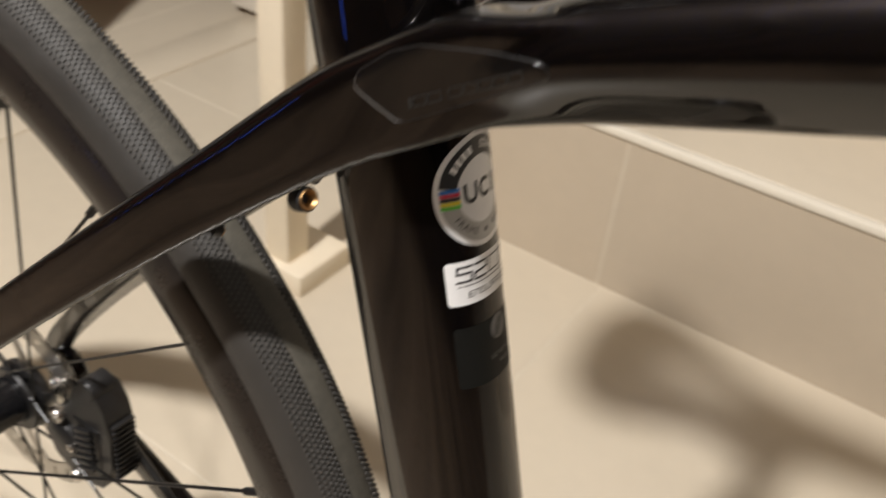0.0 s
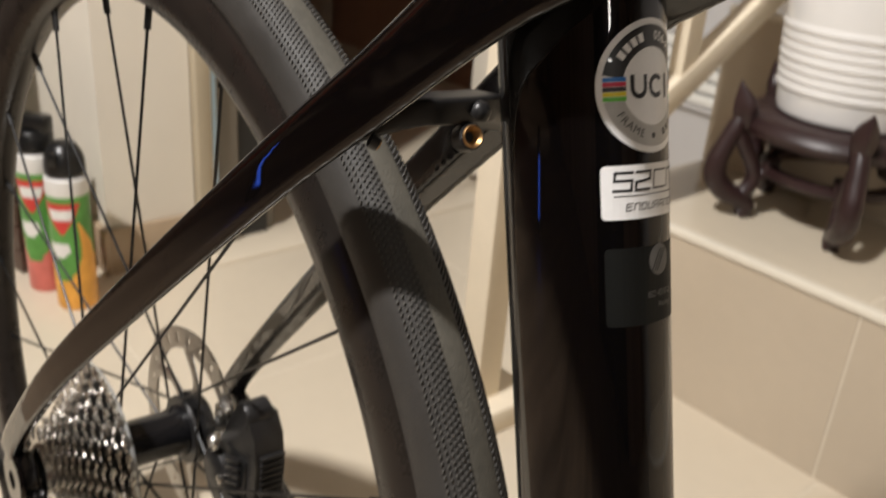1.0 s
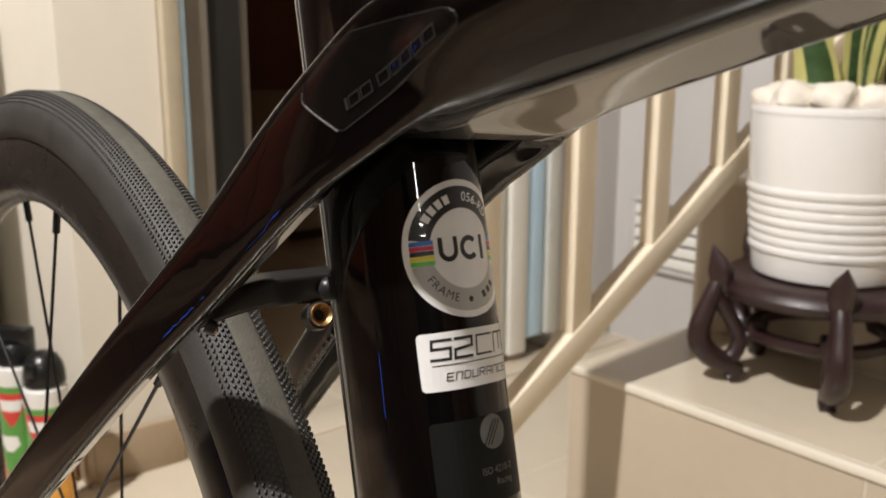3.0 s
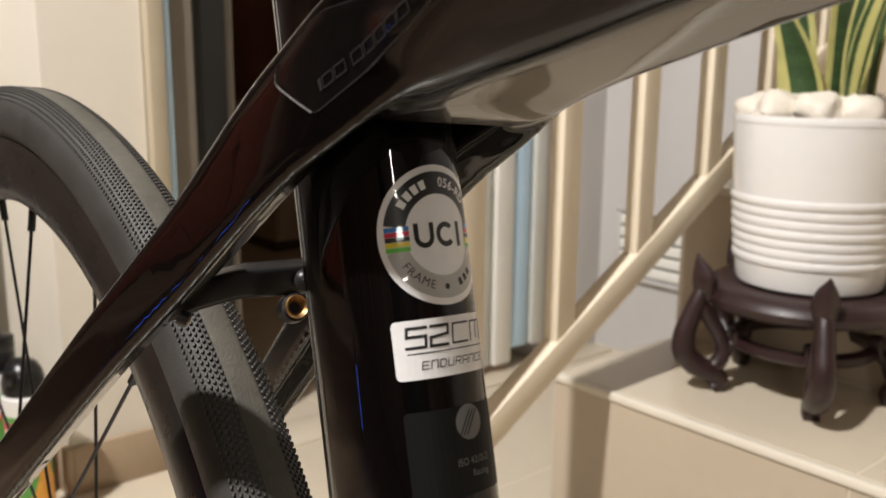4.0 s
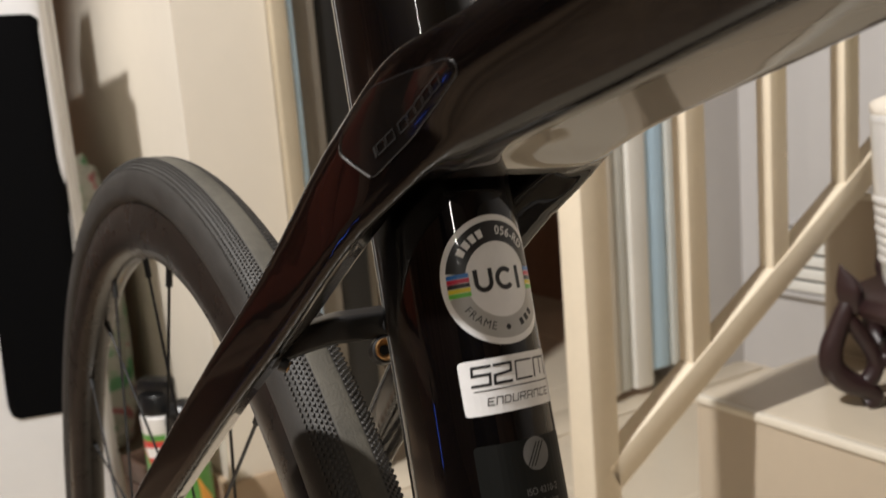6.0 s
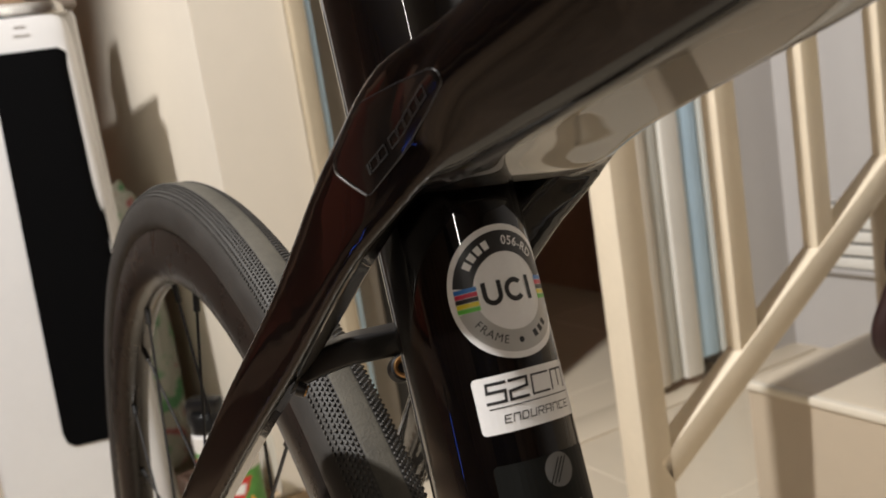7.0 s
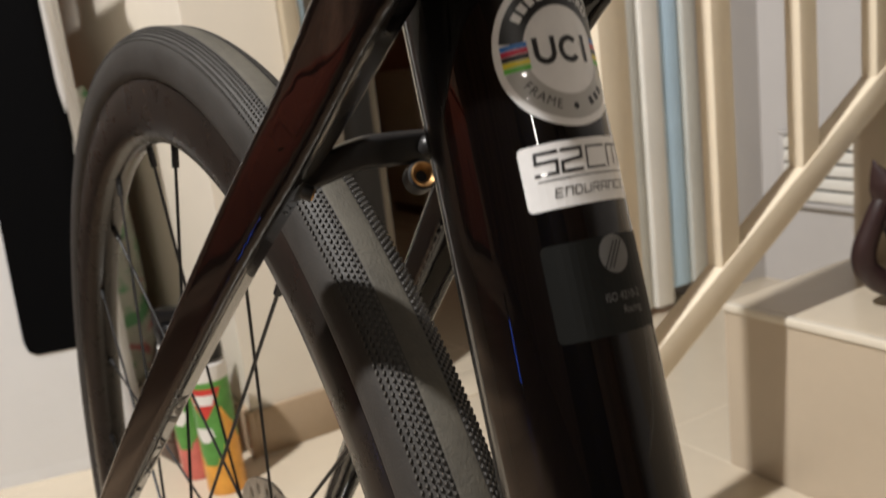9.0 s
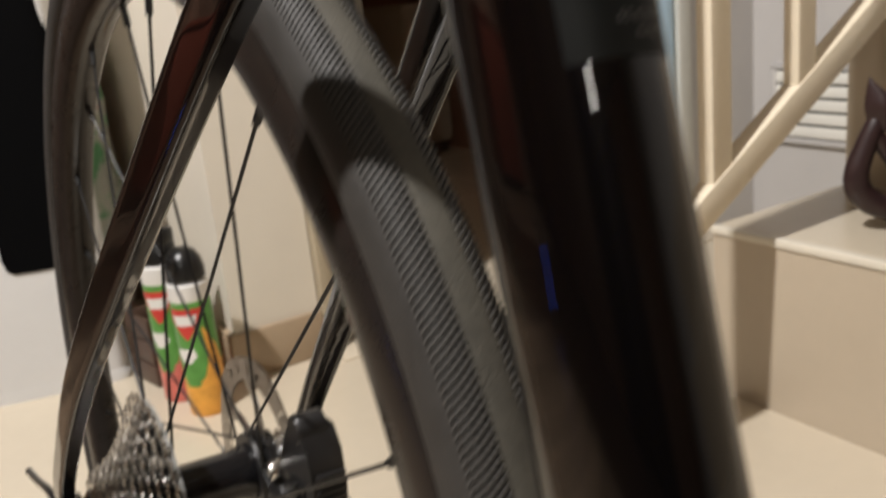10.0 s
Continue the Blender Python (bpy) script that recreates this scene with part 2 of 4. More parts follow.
# ---- mesh helpers ----
def link_mesh(name, bm, material, smooth=True):
    me = bpy.data.meshes.new(name)
    bmesh.ops.recalc_face_normals(bm, faces=bm.faces)
    bm.to_mesh(me)
    bm.free()
    for m in material if isinstance(material, (list, tuple)) else [material]:
        me.materials.append(m)
    if smooth:
        me.shade_smooth()
        me.set_sharp_from_angle(angle=radians(38))
    return me


def part(name, bm, material, parent, label="", smooth=True):
    ob = new(name, link_mesh(name, bm, material, smooth))
    ob.parent = parent
    return tagged(ob, label)


def thing(name, bm, material, label, category, group="", kind="", smooth=True):
    return tagged(new(name, link_mesh(name, bm, material, smooth)), label, category, group, kind)


def empty(name, m, label, category, group="", kind=""):
    ob = new(name)
    ob.empty_display_size = 0.05
    ob.matrix_world = m
    return tagged(ob, label, category, group, kind)


def box(x0, x1, y0, y1, z0, z1, bevel=0.0, segments=2, bm=None):
    bm2 = bmesh.new()
    bmesh.ops.create_cube(bm2, size=1, matrix=Matrix.LocRotScale(((x0 + x1) / 2, (y0 + y1) / 2, (z0 + z1) / 2), None, (x1 - x0, y1 - y0, z1 - z0)))
    if bevel:
        bmesh.ops.bevel(bm2, geom=bm2.edges[:], offset=bevel, segments=segments, profile=0.5, affect="EDGES")
    return join(bm, bm2) if bm else bm2


def join(bm, other):
    me = bpy.data.meshes.new("tmp")
    other.to_mesh(me)
    other.free()
    bm.from_mesh(me)
    bpy.data.meshes.remove(me)
    return bm


def loft(rings, caps=True, closed=False):
    """Skins rings of equal count. Each ring: a list of places."""
    bm = bmesh.new()
    rows = [[bm.verts.new(p) for p in ring] for ring in rings]
    n = len(rows[0])
    pairs = list(zip(rows, rows[1:])) + ([(rows[-1], rows[0])] if closed else [])
    for a, b in pairs:
        for i in range(n):
            j = (i + 1) % n
            bm.faces.new((a[i], a[j], b[j], b[i]))
    if caps and not closed:
        bm.faces.new(rows[0][::-1])
        bm.faces.new(rows[-1])
    return bm


def oval(c, u, v, a, b, n=2.6, count=40, rear=None):
    """A superellipse ring round c in the plane of u and v; rear: the exponent where u is behind c."""
    c, u, v = Vector(c), Vector(u), Vector(v)
    out = []
    for k in range(count):
        t = 2 * math.pi * k / count
        ct, st = math.cos(t), math.sin(t)
        e = rear if rear and ct < 0 else n
        out.append(c + u * (a * math.copysign(abs(ct) ** (2 / e), ct)) + v * (b * math.copysign(abs(st) ** (2 / e), st)))
    return out


def spline(points, steps):
    """Catmull-Rom through rows of numbers."""
    p = [np.array(q, float) for q in points]
    p = [2 * p[0] - p[1]] + p + [2 * p[-1] - p[-2]]
    out = []
    for i in range(1, len(p) - 2):
        for k in range(steps):
            t = k / steps
            out.append(0.5 * (2 * p[i] + (p[i + 1] - p[i - 1]) * t + (2 * p[i - 1] - 5 * p[i] + 4 * p[i + 1] - p[i + 2]) * t * t + (3 * p[i] - p[i - 1] - 3 * p[i + 1] + p[i + 2]) * t ** 3))
    out.append(p[-2])
    return out


def tube(points, radius, count=12, steps=6, caps=True):
    """A round bar along points (x, y, z) or (x, y, z, r)."""
    rows = spline([tuple(q[:3]) + ((q[3] if len(q) > 3 else radius),) for q in points], steps)
    rings, side = [], None
    for i, q in enumerate(rows):
        a, b = rows[max(i - 1, 0)], rows[min(i + 1, len(rows) - 1)]
        d = Vector(b[:3] - a[:3]).normalized()
        if side is None:
            side = d.orthogonal().normalized()
        side = (side - d * side.dot(d)).normalized()
        rings.append(oval(q[:3], side, d.cross(side), q[3], q[3], 2, count))
    return loft(rings, caps)


def lathe(profile, count=64, axis="z", centre=(0, 0, 0)):
    """Turns rows of (radius, height) round an axis."""
    bm = bmesh.new()
    rows = []
    for k in range(count):
        t = 2 * math.pi * k / count
        ct, st = math.cos(t), math.sin(t)
        row = []
        for r, h in profile:
            p = {"z": (r * ct, r * st, h), "y": (r * ct, h, r * st), "x": (h, r * ct, r * st)}[axis]
            row.append(bm.verts.new(Vector(p) + Vector(centre)))
        rows.append(row)
    for a, b in zip(rows, rows[1:] + rows[:1]):
        for i in range(len(profile) - 1):
            if profile[i][0] < 1e-6 and profile[i + 1][0] < 1e-6:
                continue
            bm.faces.new((a[i], a[i + 1], b[i + 1], b[i]))
    bmesh.ops.remove_doubles(bm, verts=bm.verts, dist=1e-6)
    return bm


def moved(bm, m):
    bm.transform(m)
    return bm


def prism(outline, h0, h1, plane="xz", bevel=0.0):
    """A plate: an outline of pairs pushed from h0 to h1 along the third axis."""
    def at(p, h):
        return {"xz": (p[0], h, p[1]), "xy": (p[0], p[1], h), "yz": (h, p[0], p[1])}[plane]
    bm = bmesh.new()
    lo, hi = [bm.verts.new(at(p, h0)) for p in outline], [bm.verts.new(at(p, h1)) for p in outline]
    n = len(outline)
    for i in range(n):
        j = (i + 1) % n
        bm.faces.new((lo[i], lo[j], hi[j], hi[i]))
    top = bm.faces.new(hi)
    bm.faces.new(lo[::-1])
    if bevel:
        bmesh.ops.bevel(bm, geom=list(top.edges), offset=bevel, segments=2, profile=0.5, affect="EDGES")
    return bm

# ---- the room ----
FZ = 0.012          # top of the floor tiles
STEP_Y, STEP_X, STEP_Z = 0.835, -0.352, 0.262


def wall(name, x0, x1, y0, y1, z0, z1, material, label):
    return thing(name, box(x0, x1, y0, y1, z0, z1), material, label, "wall", kind="structure", smooth=False)


floor = thing("floor", box(-3.2, 5.0, -5.1, 3.2, -0.12, FZ - 0.0009), GROUT, "pale grout bed under cream floor tiles", "floor", kind="structure", smooth=False)
# Unseen dark floor, added so that the lacquer reflects less light.
thing("floor_dark_added", box(-3.1, 4.9, -5.0, -0.367, FZ - 0.0009, FZ), DARK_FLOOR, "unseen dark timber floor, added to darken reflections", "floor", kind="structure", smooth=False)
thing("ceiling", box(-3.2, 5.0, -5.1, 3.2, 2.6, 2.72), CEIL, "plain dim painted ceiling", "ceiling", kind="structure", smooth=False)
wall("wall_east", 4.9, 5.0, -5.1, 3.2, FZ, 2.6, PANEL, "unseen dark brown panelled wall, streaked to shape reflections")
wall("wall_south", -3.2, 4.9, -5.1, -5.0, FZ, 2.6, PANEL, "unseen dark brown panelled wall, streaked to shape reflections")
wall("wall_north", -0.92, 4.9, 1.62, 1.74, FZ, 2.6, GREYWALL, "grey painted wall behind the stair rail")
wall("wall_pier", -3.1, -0.92, 0.305, 0.462, FZ, 2.6, PLASTER, "cream painted wall ending beside a doorway")
wall("wall_west", -1.02, -0.92, 1.40, 1.62, FZ, 2.6, GREYWALL, "grey painted return wall beside a folding door")
wall("wall_panelled", -3.2, -3.1, -5.0, 0.3, FZ, 2.6, PANEL, "unseen dark brown panelled wall, streaked to shape reflections")
wall("wall_back_room", -3.2, -3.1, 0.3, 3.2, FZ, 2.6, BACKWALL, "red-brown panelled wall of an unlit room")
wall("wall_back_room_north", -3.1, -0.92, 1.74, 1.84, FZ, 2.6, BACKWALL, "red-brown wall of an unlit room")
def curtain():
    """A floor-length folded black sheet round the corner, added in place of its darkness."""
    run = [(1.95 + 2.75 * k / 110, -4.9) for k in range(110)] + [(4.78, -4.85 + 3.2 * k / 130) for k in range(131)]
    lower, upper = [], []
    for k, (x, y) in enumerate(run):
        fold = 0.035 * math.sin(k * 0.9) + 0.012 * math.sin(k * 0.37)
        dx, dy = (0, fold) if k < 110 else (fold, 0)
        lower.append(Vector((x + 1.2 * dx, y + 1.2 * dy, FZ + 0.01)))
        upper.append(Vector((x + 0.7 * dx, y + 0.7 * dy, 2.55)))
    bm = bmesh.new()
    for off in (0.0, 0.004):
        shift = Vector((-off, off, 0))
        lo, hi = [bm.verts.new(p + shift) for p in lower], [bm.verts.new(p + shift) for p in upper]
        for k in range(len(lo) - 1):
            bm.faces.new((lo[k], lo[k + 1], hi[k + 1], hi[k]))
    return bm


thing("curtain", curtain(), CORNER_BLACK, "black folded sheet standing in for an unlit corner of the room", "curtain")
thing("skirting", box(-3.1, -0.908, 0.293, 0.305, FZ, 0.095, 0.002, bm=box(-0.92, -0.908, 0.305, 0.462, FZ, 0.095, 0.002)), SKIRT, "tan tiled skirting round the foot of a wall pier", "skirting", kind="structure")
thing("threshold", box(-0.96, -0.85, 0.47, 1.60, FZ, FZ + 0.004, 0.001), TILE, "low cream tiled threshold across a doorway", "threshold", kind="structure")

# doorway frame beside the pier, and folded door leaves by the north wall
door = empty("door_1", pose(-0.92, 0.47, FZ), "open folding door with white and pale blue leaves", "door", kind="structure")
part("door_casing", box(-0.05, 0.02, -0.006, 0.022, 0, 2.1, 0.003), CASING, door, "tan casing")
part("door_jamb", box(-0.09, 0.0, 0.0225, 0.041, 0, 2.1, 0.004), DOORBLUE, door, "pale blue metal jamb")
part("door_stop", box(-0.09, -0.008, 0.0415, 0.085, 0, 2.1, 0.004), JAMB, door, "grey-brown stop")
part("door_post", box(-0.07, -0.03, 0.152, 0.168, 0, 2.1, 0.003), JAMB, door, "slim grey post")
part("door_track", box(-0.11, -0.02, 0.09, 0.15, 0, 2.1, 0.004), BLACKMETAL, door, "black track profile")
for k, (a, b, m, label) in enumerate(((0.69, 0.725, PLASTER, "cream leaf"), (0.73, 0.765, DOORGREY, "grey-green leaf"), (0.77, 0.825, DOORWHITE, "white leaf"), (0.83, 0.885, DOORBLUE, "pale blue leaf"), (0.89, 0.93, DOORGREY, "grey leaf"))):
    part("door_leaf", box(-0.07 - 0.008 * (k % 2), 0.02 - 0.008 * (k % 2), a, b, 0.02 if k < 3 else 0.05, 2.1, 0.008), m, door, label)

cab = empty("cabinet", pose(-2.55, 1.625, FZ), "small beige cabinet in an unlit room", "cabinet")
part("body", box(-0.15, 0.15, -0.085, 0.085, 0.04, 0.54, 0.006), GLOOM, cab)
part("door", box(0.1505, 0.164, -0.08, 0.08, 0.06, 0.52, 0.003), GLOOM, cab)
part("plinth", box(-0.13, 0.13, -0.075, 0.075, 0.0, 0.04, 0.002), DARKWOOD, cab)
part("top", box(-0.153, 0.167, -0.088, 0.088, 0.54, 0.555, 0.003), GLOOM, cab)
crt = empty("storage_box", pose(-2.4, 1.272, FZ), "tall narrow white box on the floor of an unlit room", "box")
part("body", box(-0.07, 0.07, -0.036, 0.036, 0.0, 0.26, 0.006), WHITEPLASTIC, crt)
part("lid", box(-0.075, 0.075, -0.04, 0.04, 0.26, 0.285, 0.006), WHITEPLASTIC, crt)

# ---- the stair ----
steps = empty("stair", pose(0, STEP_Y, FZ), "tiled stair with beige risers and cream treads", "stair", kind="structure")
DEPTH = 0.30
for k in range(3):
    y0 = DEPTH * k
    part("step", box(STEP_X + 0.0009, 1.9, y0 + 0.0009, 0.785, STEP_Z * k - FZ, STEP_Z * (k + 1) - FZ - 0.0009), GROUT, steps, "mortar core of a step", smooth=False)
    part("nosing", box(STEP_X - 0.002, 1.9, y0 - 0.004, y0 + 0.012, STEP_Z * (k + 1) - FZ - 0.011, STEP_Z * (k + 1) - FZ + 0.001, 0.003), NOSING, steps, "pale rounded tile edge")
tread_me = link_mesh("tread_tile", box(0.001, 0.599, 0.013, DEPTH - 0.002, -0.008, 0, 0.0012, 1), TILE, False)
riser_me = link_mesh("riser_tile", box(0.0012, 0.5988, 0, 0.006, 0.003, STEP_Z - 0.012, 0.001, 1), RISER, False)
end_tread = link_mesh("tread_tile", box(0.001, 0.446, 0.013, DEPTH - 0.002, -0.008, 0, 0.0012, 1), TILE, False)
end_riser = link_mesh("riser_tile", box(0.0012, 0.4458, 0, 0.006, 0.003, STEP_Z - 0.012, 0.001, 1), RISER, False)
side_me = link_mesh("side_tile", box(0, 0.006, 0.008, 0.6, 0.003, STEP_Z - 0.012, 0.001, 1), RISER, False)
for k in range(3):
    for n in range(4):
        x = 0.095 + 0.6 * (n - 1) if n else STEP_X
        for name, big, small, z in (("riser_tile", riser_me, end_riser, STEP_Z * k - FZ + (0.004 if k == 0 else 0)), ("tread_tile", tread_me, end_tread, STEP_Z * (k + 1) - FZ)):
            ob = new(name, big if n else small)
            ob.parent = steps
            ob.location = (x, DEPTH * k, z)
    ob = new("side_tile", side_me)
    ob.parent = steps
    ob.location = (STEP_X, DEPTH * k, STEP_Z * k - FZ)

lamp_body = lathe([(0.0, 0.058), (0.085, 0.058), (0.09, 0.052), (0.088, 0.046), (0.07, 0.05), (0.066, 0.054), (0.0, 0.054)], 40)


# ---- the stair rail ----
rail = empty("stair_rail", pose(-0.25, 0.54, FZ), "cream painted metal stair rail with upright balusters", "rail")
part("newel", box(-0.03, 0.012, 0.0, 0.042, 0.0, 1.2, 0.003), RAILPAINT, rail)
part("foot_plate", box(-0.045, 0.045, -0.012, 0.092, 0.0, 0.035, 0.003), RAILPAINT, rail)
low = box(-0.016, 0.012, 0.0, 1.25, -0.020, 0.020, 0.003)
bmesh.ops.rotate(low, verts=low.verts, cent=(0, 0, 0), matrix=Matrix.Rotation(math.atan(0.615), 3, "X"))
part("lower_rail", moved(low, Matrix.Translation((0, 0.03, 0.235 + 0.002))), RAILPAINT, rail)
top = box(-0.02, 0.016, 0.0, 1.25, -0.022, 0.022, 0.005)
bmesh.ops.rotate(top, verts=top.verts, cent=(0, 0, 0), matrix=Matrix.Rotation(math.atan(0.615), 3, "X"))
part("hand_rail", moved(top, Matrix.Translation((0, 0.03, 1.15))), RAILPAINT, rail)
for k in range(6):
    y = 0.173 + 0.157 * k
    part("baluster", box(-0.014, 0.0095, y, y + 0.034, 0.222 + 0.615 * y, 1.13 + 0.615 * y, 0.002), RAILPAINT, rail)

# ---- potted plant on its stand ----
PX, PY = -0.088, 1.058


def pot_stand():
    st = empty("plant_stand", pose(PX, PY, STEP_Z), "dark carved rosewood plant stand on a tiled step", "plant stand")
    part("ring", lathe([(0.085, 0.156), (0.126, 0.156), (0.138, 0.150), (0.143, 0.140), (0.140, 0.130), (0.128, 0.124), (0.105, 0.122), (0.085, 0.127), (0.085, 0.156)], 64), ROSEWOOD, st)
    part("lower_ring", lathe([(0.082, 0.078), (0.092, 0.081), (0.101, 0.077), (0.102, 0.068), (0.096, 0.063), (0.084, 0.064), (0.082, 0.078)], 56), ROSEWOOD, st)
    for k in range(5):
        a = radians(234 + 72 * k)
        turn = Matrix.Rotation(a, 4, "Z")
        leg = tube([(0.148, 0, 0.150, 0.010), (0.154, 0, 0.134, 0.0125), (0.163, 0, 0.110, 0.0135), (0.172, 0, 0.082, 0.015), (0.170, 0, 0.058, 0.016), (0.152, 0, 0.038, 0.016), (0.130, 0, 0.028, 0.015), (0.117, 0, 0.017, 0.013), (0.119, 0, 0.007, 0.012), (0.127, 0, 0.003, 0.010)], 0.01, 16, 5)
        for v in leg.verts:
            v.co.z = max(v.co.z, 0.0)
        join(leg, tube([(0.150, 0, 0.126, 0.010), (0.135, 0, 0.104, 0.011), (0.121, 0, 0.082, 0.011), (0.114, 0, 0.060, 0.011), (0.120, 0, 0.042, 0.012), (0.132, 0, 0.030, 0.012)], 0.01, 14, 5))
        join(leg, tube([(0.092, 0, 0.072, 0.010), (0.104, 0, 0.066, 0.0095), (0.118, 0, 0.052, 0.010)], 0.01, 12, 4))
        part("leg", moved(leg, turn), ROSEWOOD, st)
        ear = tube([(0.148, 0, 0.134, 0.009), (0.150, 0, 0.150, 0.0125), (0.152, 0, 0.165, 0.0135), (0.155, 0, 0.179, 0.0098), (0.158, 0, 0.190, 0.005), (0.160, 0, 0.199, 0.0008)], 0.01, 16, 4)
        for v in ear.verts:
            v.co.y *= 1.3
            v.co.x += 0.004 * math.cos(v.co.y * 220) - 0.004
        part("ear", moved(ear, turn), ROSEWOOD, st)
        knob = box(-0.011, 0.011, -0.012, 0.012, 0.066, 0.094, 0.005, 3)
        part("knob", moved(knob, turn @ Matrix.Translation((0.094, 0, 0))), ROSEWOOD, st)
    return st


pot_stand()


def flower_pot():
    base = STEP_Z + 0.157
    pt = empty("flower_pot", pose(PX, PY, base), "white glazed ceramic flower pot with ribbed lower body", "flower pot")
    pr = [(0.0, 0.0), (0.088, 0.0), (0.096, 0.004), (0.0985, 0.012), (0.1085, 0.122), (0.110, 0.132), (0.1135, 0.21), (0.1138, 0.222)]
    pr += [(0.108, 0.222), (0.106, 0.200), (0.0, 0.197)]
    part("body", lathe(pr, 72), CERAMIC, pt)
    for k in range(7):
        z = 0.041 + 0.0133 * k
        r = 0.0985 + 0.092 * (z - 0.012)
        g = 0.0026 if k % 3 else 0.0034
        ring = [(r - 0.002, z - 0.0062), (r + 0.5 * g, z - 0.005), (r + g, z - 0.001), (r + g, z + 0.002), (r + 0.6 * g, z + 0.005), (r - 0.002, z + 0.0066), (r - 0.002, z - 0.0062)]
        part("rib", lathe(ring, 72), CERAMIC, pt)
    part("rim", lathe([(0.1075, 0.222), (0.1145, 0.2215), (0.1152, 0.226), (0.1135, 0.2315), (0.110, 0.232), (0.1078, 0.229), (0.1075, 0.222)], 72), CERAMIC, pt)
    return pt


flower_pot()
PT = STEP_Z + 0.157 + 0.197


def stone(seed, size):
    rnd = random.Random(seed)
    bm = bmesh.new()
    bmesh.ops.create_icosphere(bm, subdivisions=3, radius=1)
    off = Vector((rnd.random() * 50, rnd.random() * 50, rnd.random() * 50))
    for v in bm.verts:
        v.co *= 1 + 0.42 * noise.noise(v.co * 1.2 + off) + 0.05 * noise.noise(v.co * 4 + off)
        v.co = Vector((v.co.x * size, v.co.y * size * 0.8, v.co.z * size * 0.72))
    return bm


spots = [(-0.075, -0.055, 0.034), (-0.03, -0.083, 0.036), (0.03, -0.075, 0.038), (0.075, -0.04, 0.034), (-0.08, 0.012, 0.03), (-0.04, -0.03, 0.036), (0.01, -0.03, 0.034), (0.055, 0.0, 0.036), (0.08, 0.04, 0.03), (-0.06, 0.06, 0.034), (0.03, 0.075, 0.036), (-0.015, 0.08, 0.03)]
for k, (x, y, s) in enumerate(spots):
    ob = thing("pebble", stone(k, s), PEBBLE, "rounded off-white decorative stone in a flower pot", "pebble", "stones in the flower pot")
    ob.location = (PX + 0.84 * x, PY + 0.84 * y, PT + s * 0.72 + 0.012)
    ob.rotation_euler = (0.3 * math.sin(k), 0.3 * math.cos(2 * k), k * 1.3)


def snake_plant():
    pl = empty("snake_plant", pose(PX, PY, PT), "snake plant with upright dark green yellow-edged leaves", "plant")
    rnd = random.Random(4)
    rows = [(-0.045, -0.01, 0.30, -0.10, 0.10), (0.005, 0.015, 0.38, 0.05, 1.0), (0.045, -0.02, 0.26, 0.22, 2.2), (-0.01, -0.04, 0.22, -0.2, 0.5), (0.03, 0.04, 0.33, 0.12, 2.9), (-0.04, 0.045, 0.28, -0.14, 1.7)]
    for x, y, h, leanx, turn in rows:
        for which, m in (("leaf", LEAF), ("leaf_margin", LEAFEDGE)):
            rings = []
            for k in range(19):
                t = k / 18
                w = 0.026 * (0.55 + 0.9 * t - 1.35 * t ** 3) * (1.0 if t < 0.97 else 0.3)
                tw = turn + 0.5 * t
                c = Vector((x + leanx * h * t * t, y + 0.02 * math.sin(3 * t + turn), h * t - 0.03))
                u, v = Vector((math.cos(tw), math.sin(tw), 0)), Vector((-math.sin(tw), math.cos(tw), 0))
                if which == "leaf":
                    rings.append([c + u * (w * s) + v * (0.006 * (s * s)) + v * o for s, o in ((-1, 0), (-0.5, 0.0), (0, 0), (0.5, 0), (1, 0), (1, 0.002), (0.5, 0.0035), (0, 0.004), (-0.5, 0.0035), (-1, 0.002))])
                else:
                    ww = w + 0.0045
                    rings.append([c + u * (ww * s) + v * (0.006 * s * s + 0.0005) + v * o for s, o in ((-1, 0), (-0.8, 0), (0.8, 0), (1, 0), (1, 0.001), (0.8, 0.001), (-0.8, 0.001), (-1, 0.001))])
            if which == "leaf":
                leaf = part("leaf", loft(rings), m, pl)
            else:
                part("margin", loft(rings), m, leaf, "yellow leaf margin")
    return pl


snake_plant()


# ---- wall vent in the north wall ----
def louvre(x0, x1, z0, z1, y):
    v = empty("wall_vent", pose(0, y, 0), "white slatted wall vent with dark gaps", "vent")
    # Flat dark sheet: the shade in the gaps is put into its colour.
    part("backing", box(x0, x1, -0.006, 0, z0, z1), VENTSHADE, v, "dark sheet painted as shade behind the slats")
    for za, zb in ((z0 - 0.014, z0 - 0.001), (z1 + 0.001, z1 + 0.014)):
        part("frame", box(x0 - 0.012, x1 + 0.012, -0.016, 0, za, zb, 0.003), GREYWALL, v)
    part("frame", box(x0 - 0.012, x0 + 0.004, -0.016, 0, z0, z1, 0.003), GREYWALL, v)
    part("frame", box(x1 - 0.004, x1 + 0.012, -0.016, 0, z0, z1, 0.003), GREYWALL, v)
    n = 5
    for k in range(n):
        z = z0 + (z1 - z0) * (k + 0.5) / n
        bm = box(x0 + 0.005, x1 - 0.005, -0.018, -0.009, z - 0.0122, z + 0.0122, 0.003)
        part("slat", bm, DOORWHITE, v)
    return v


louvre(-0.85, -0.30, 0.215, 0.365, 1.62)


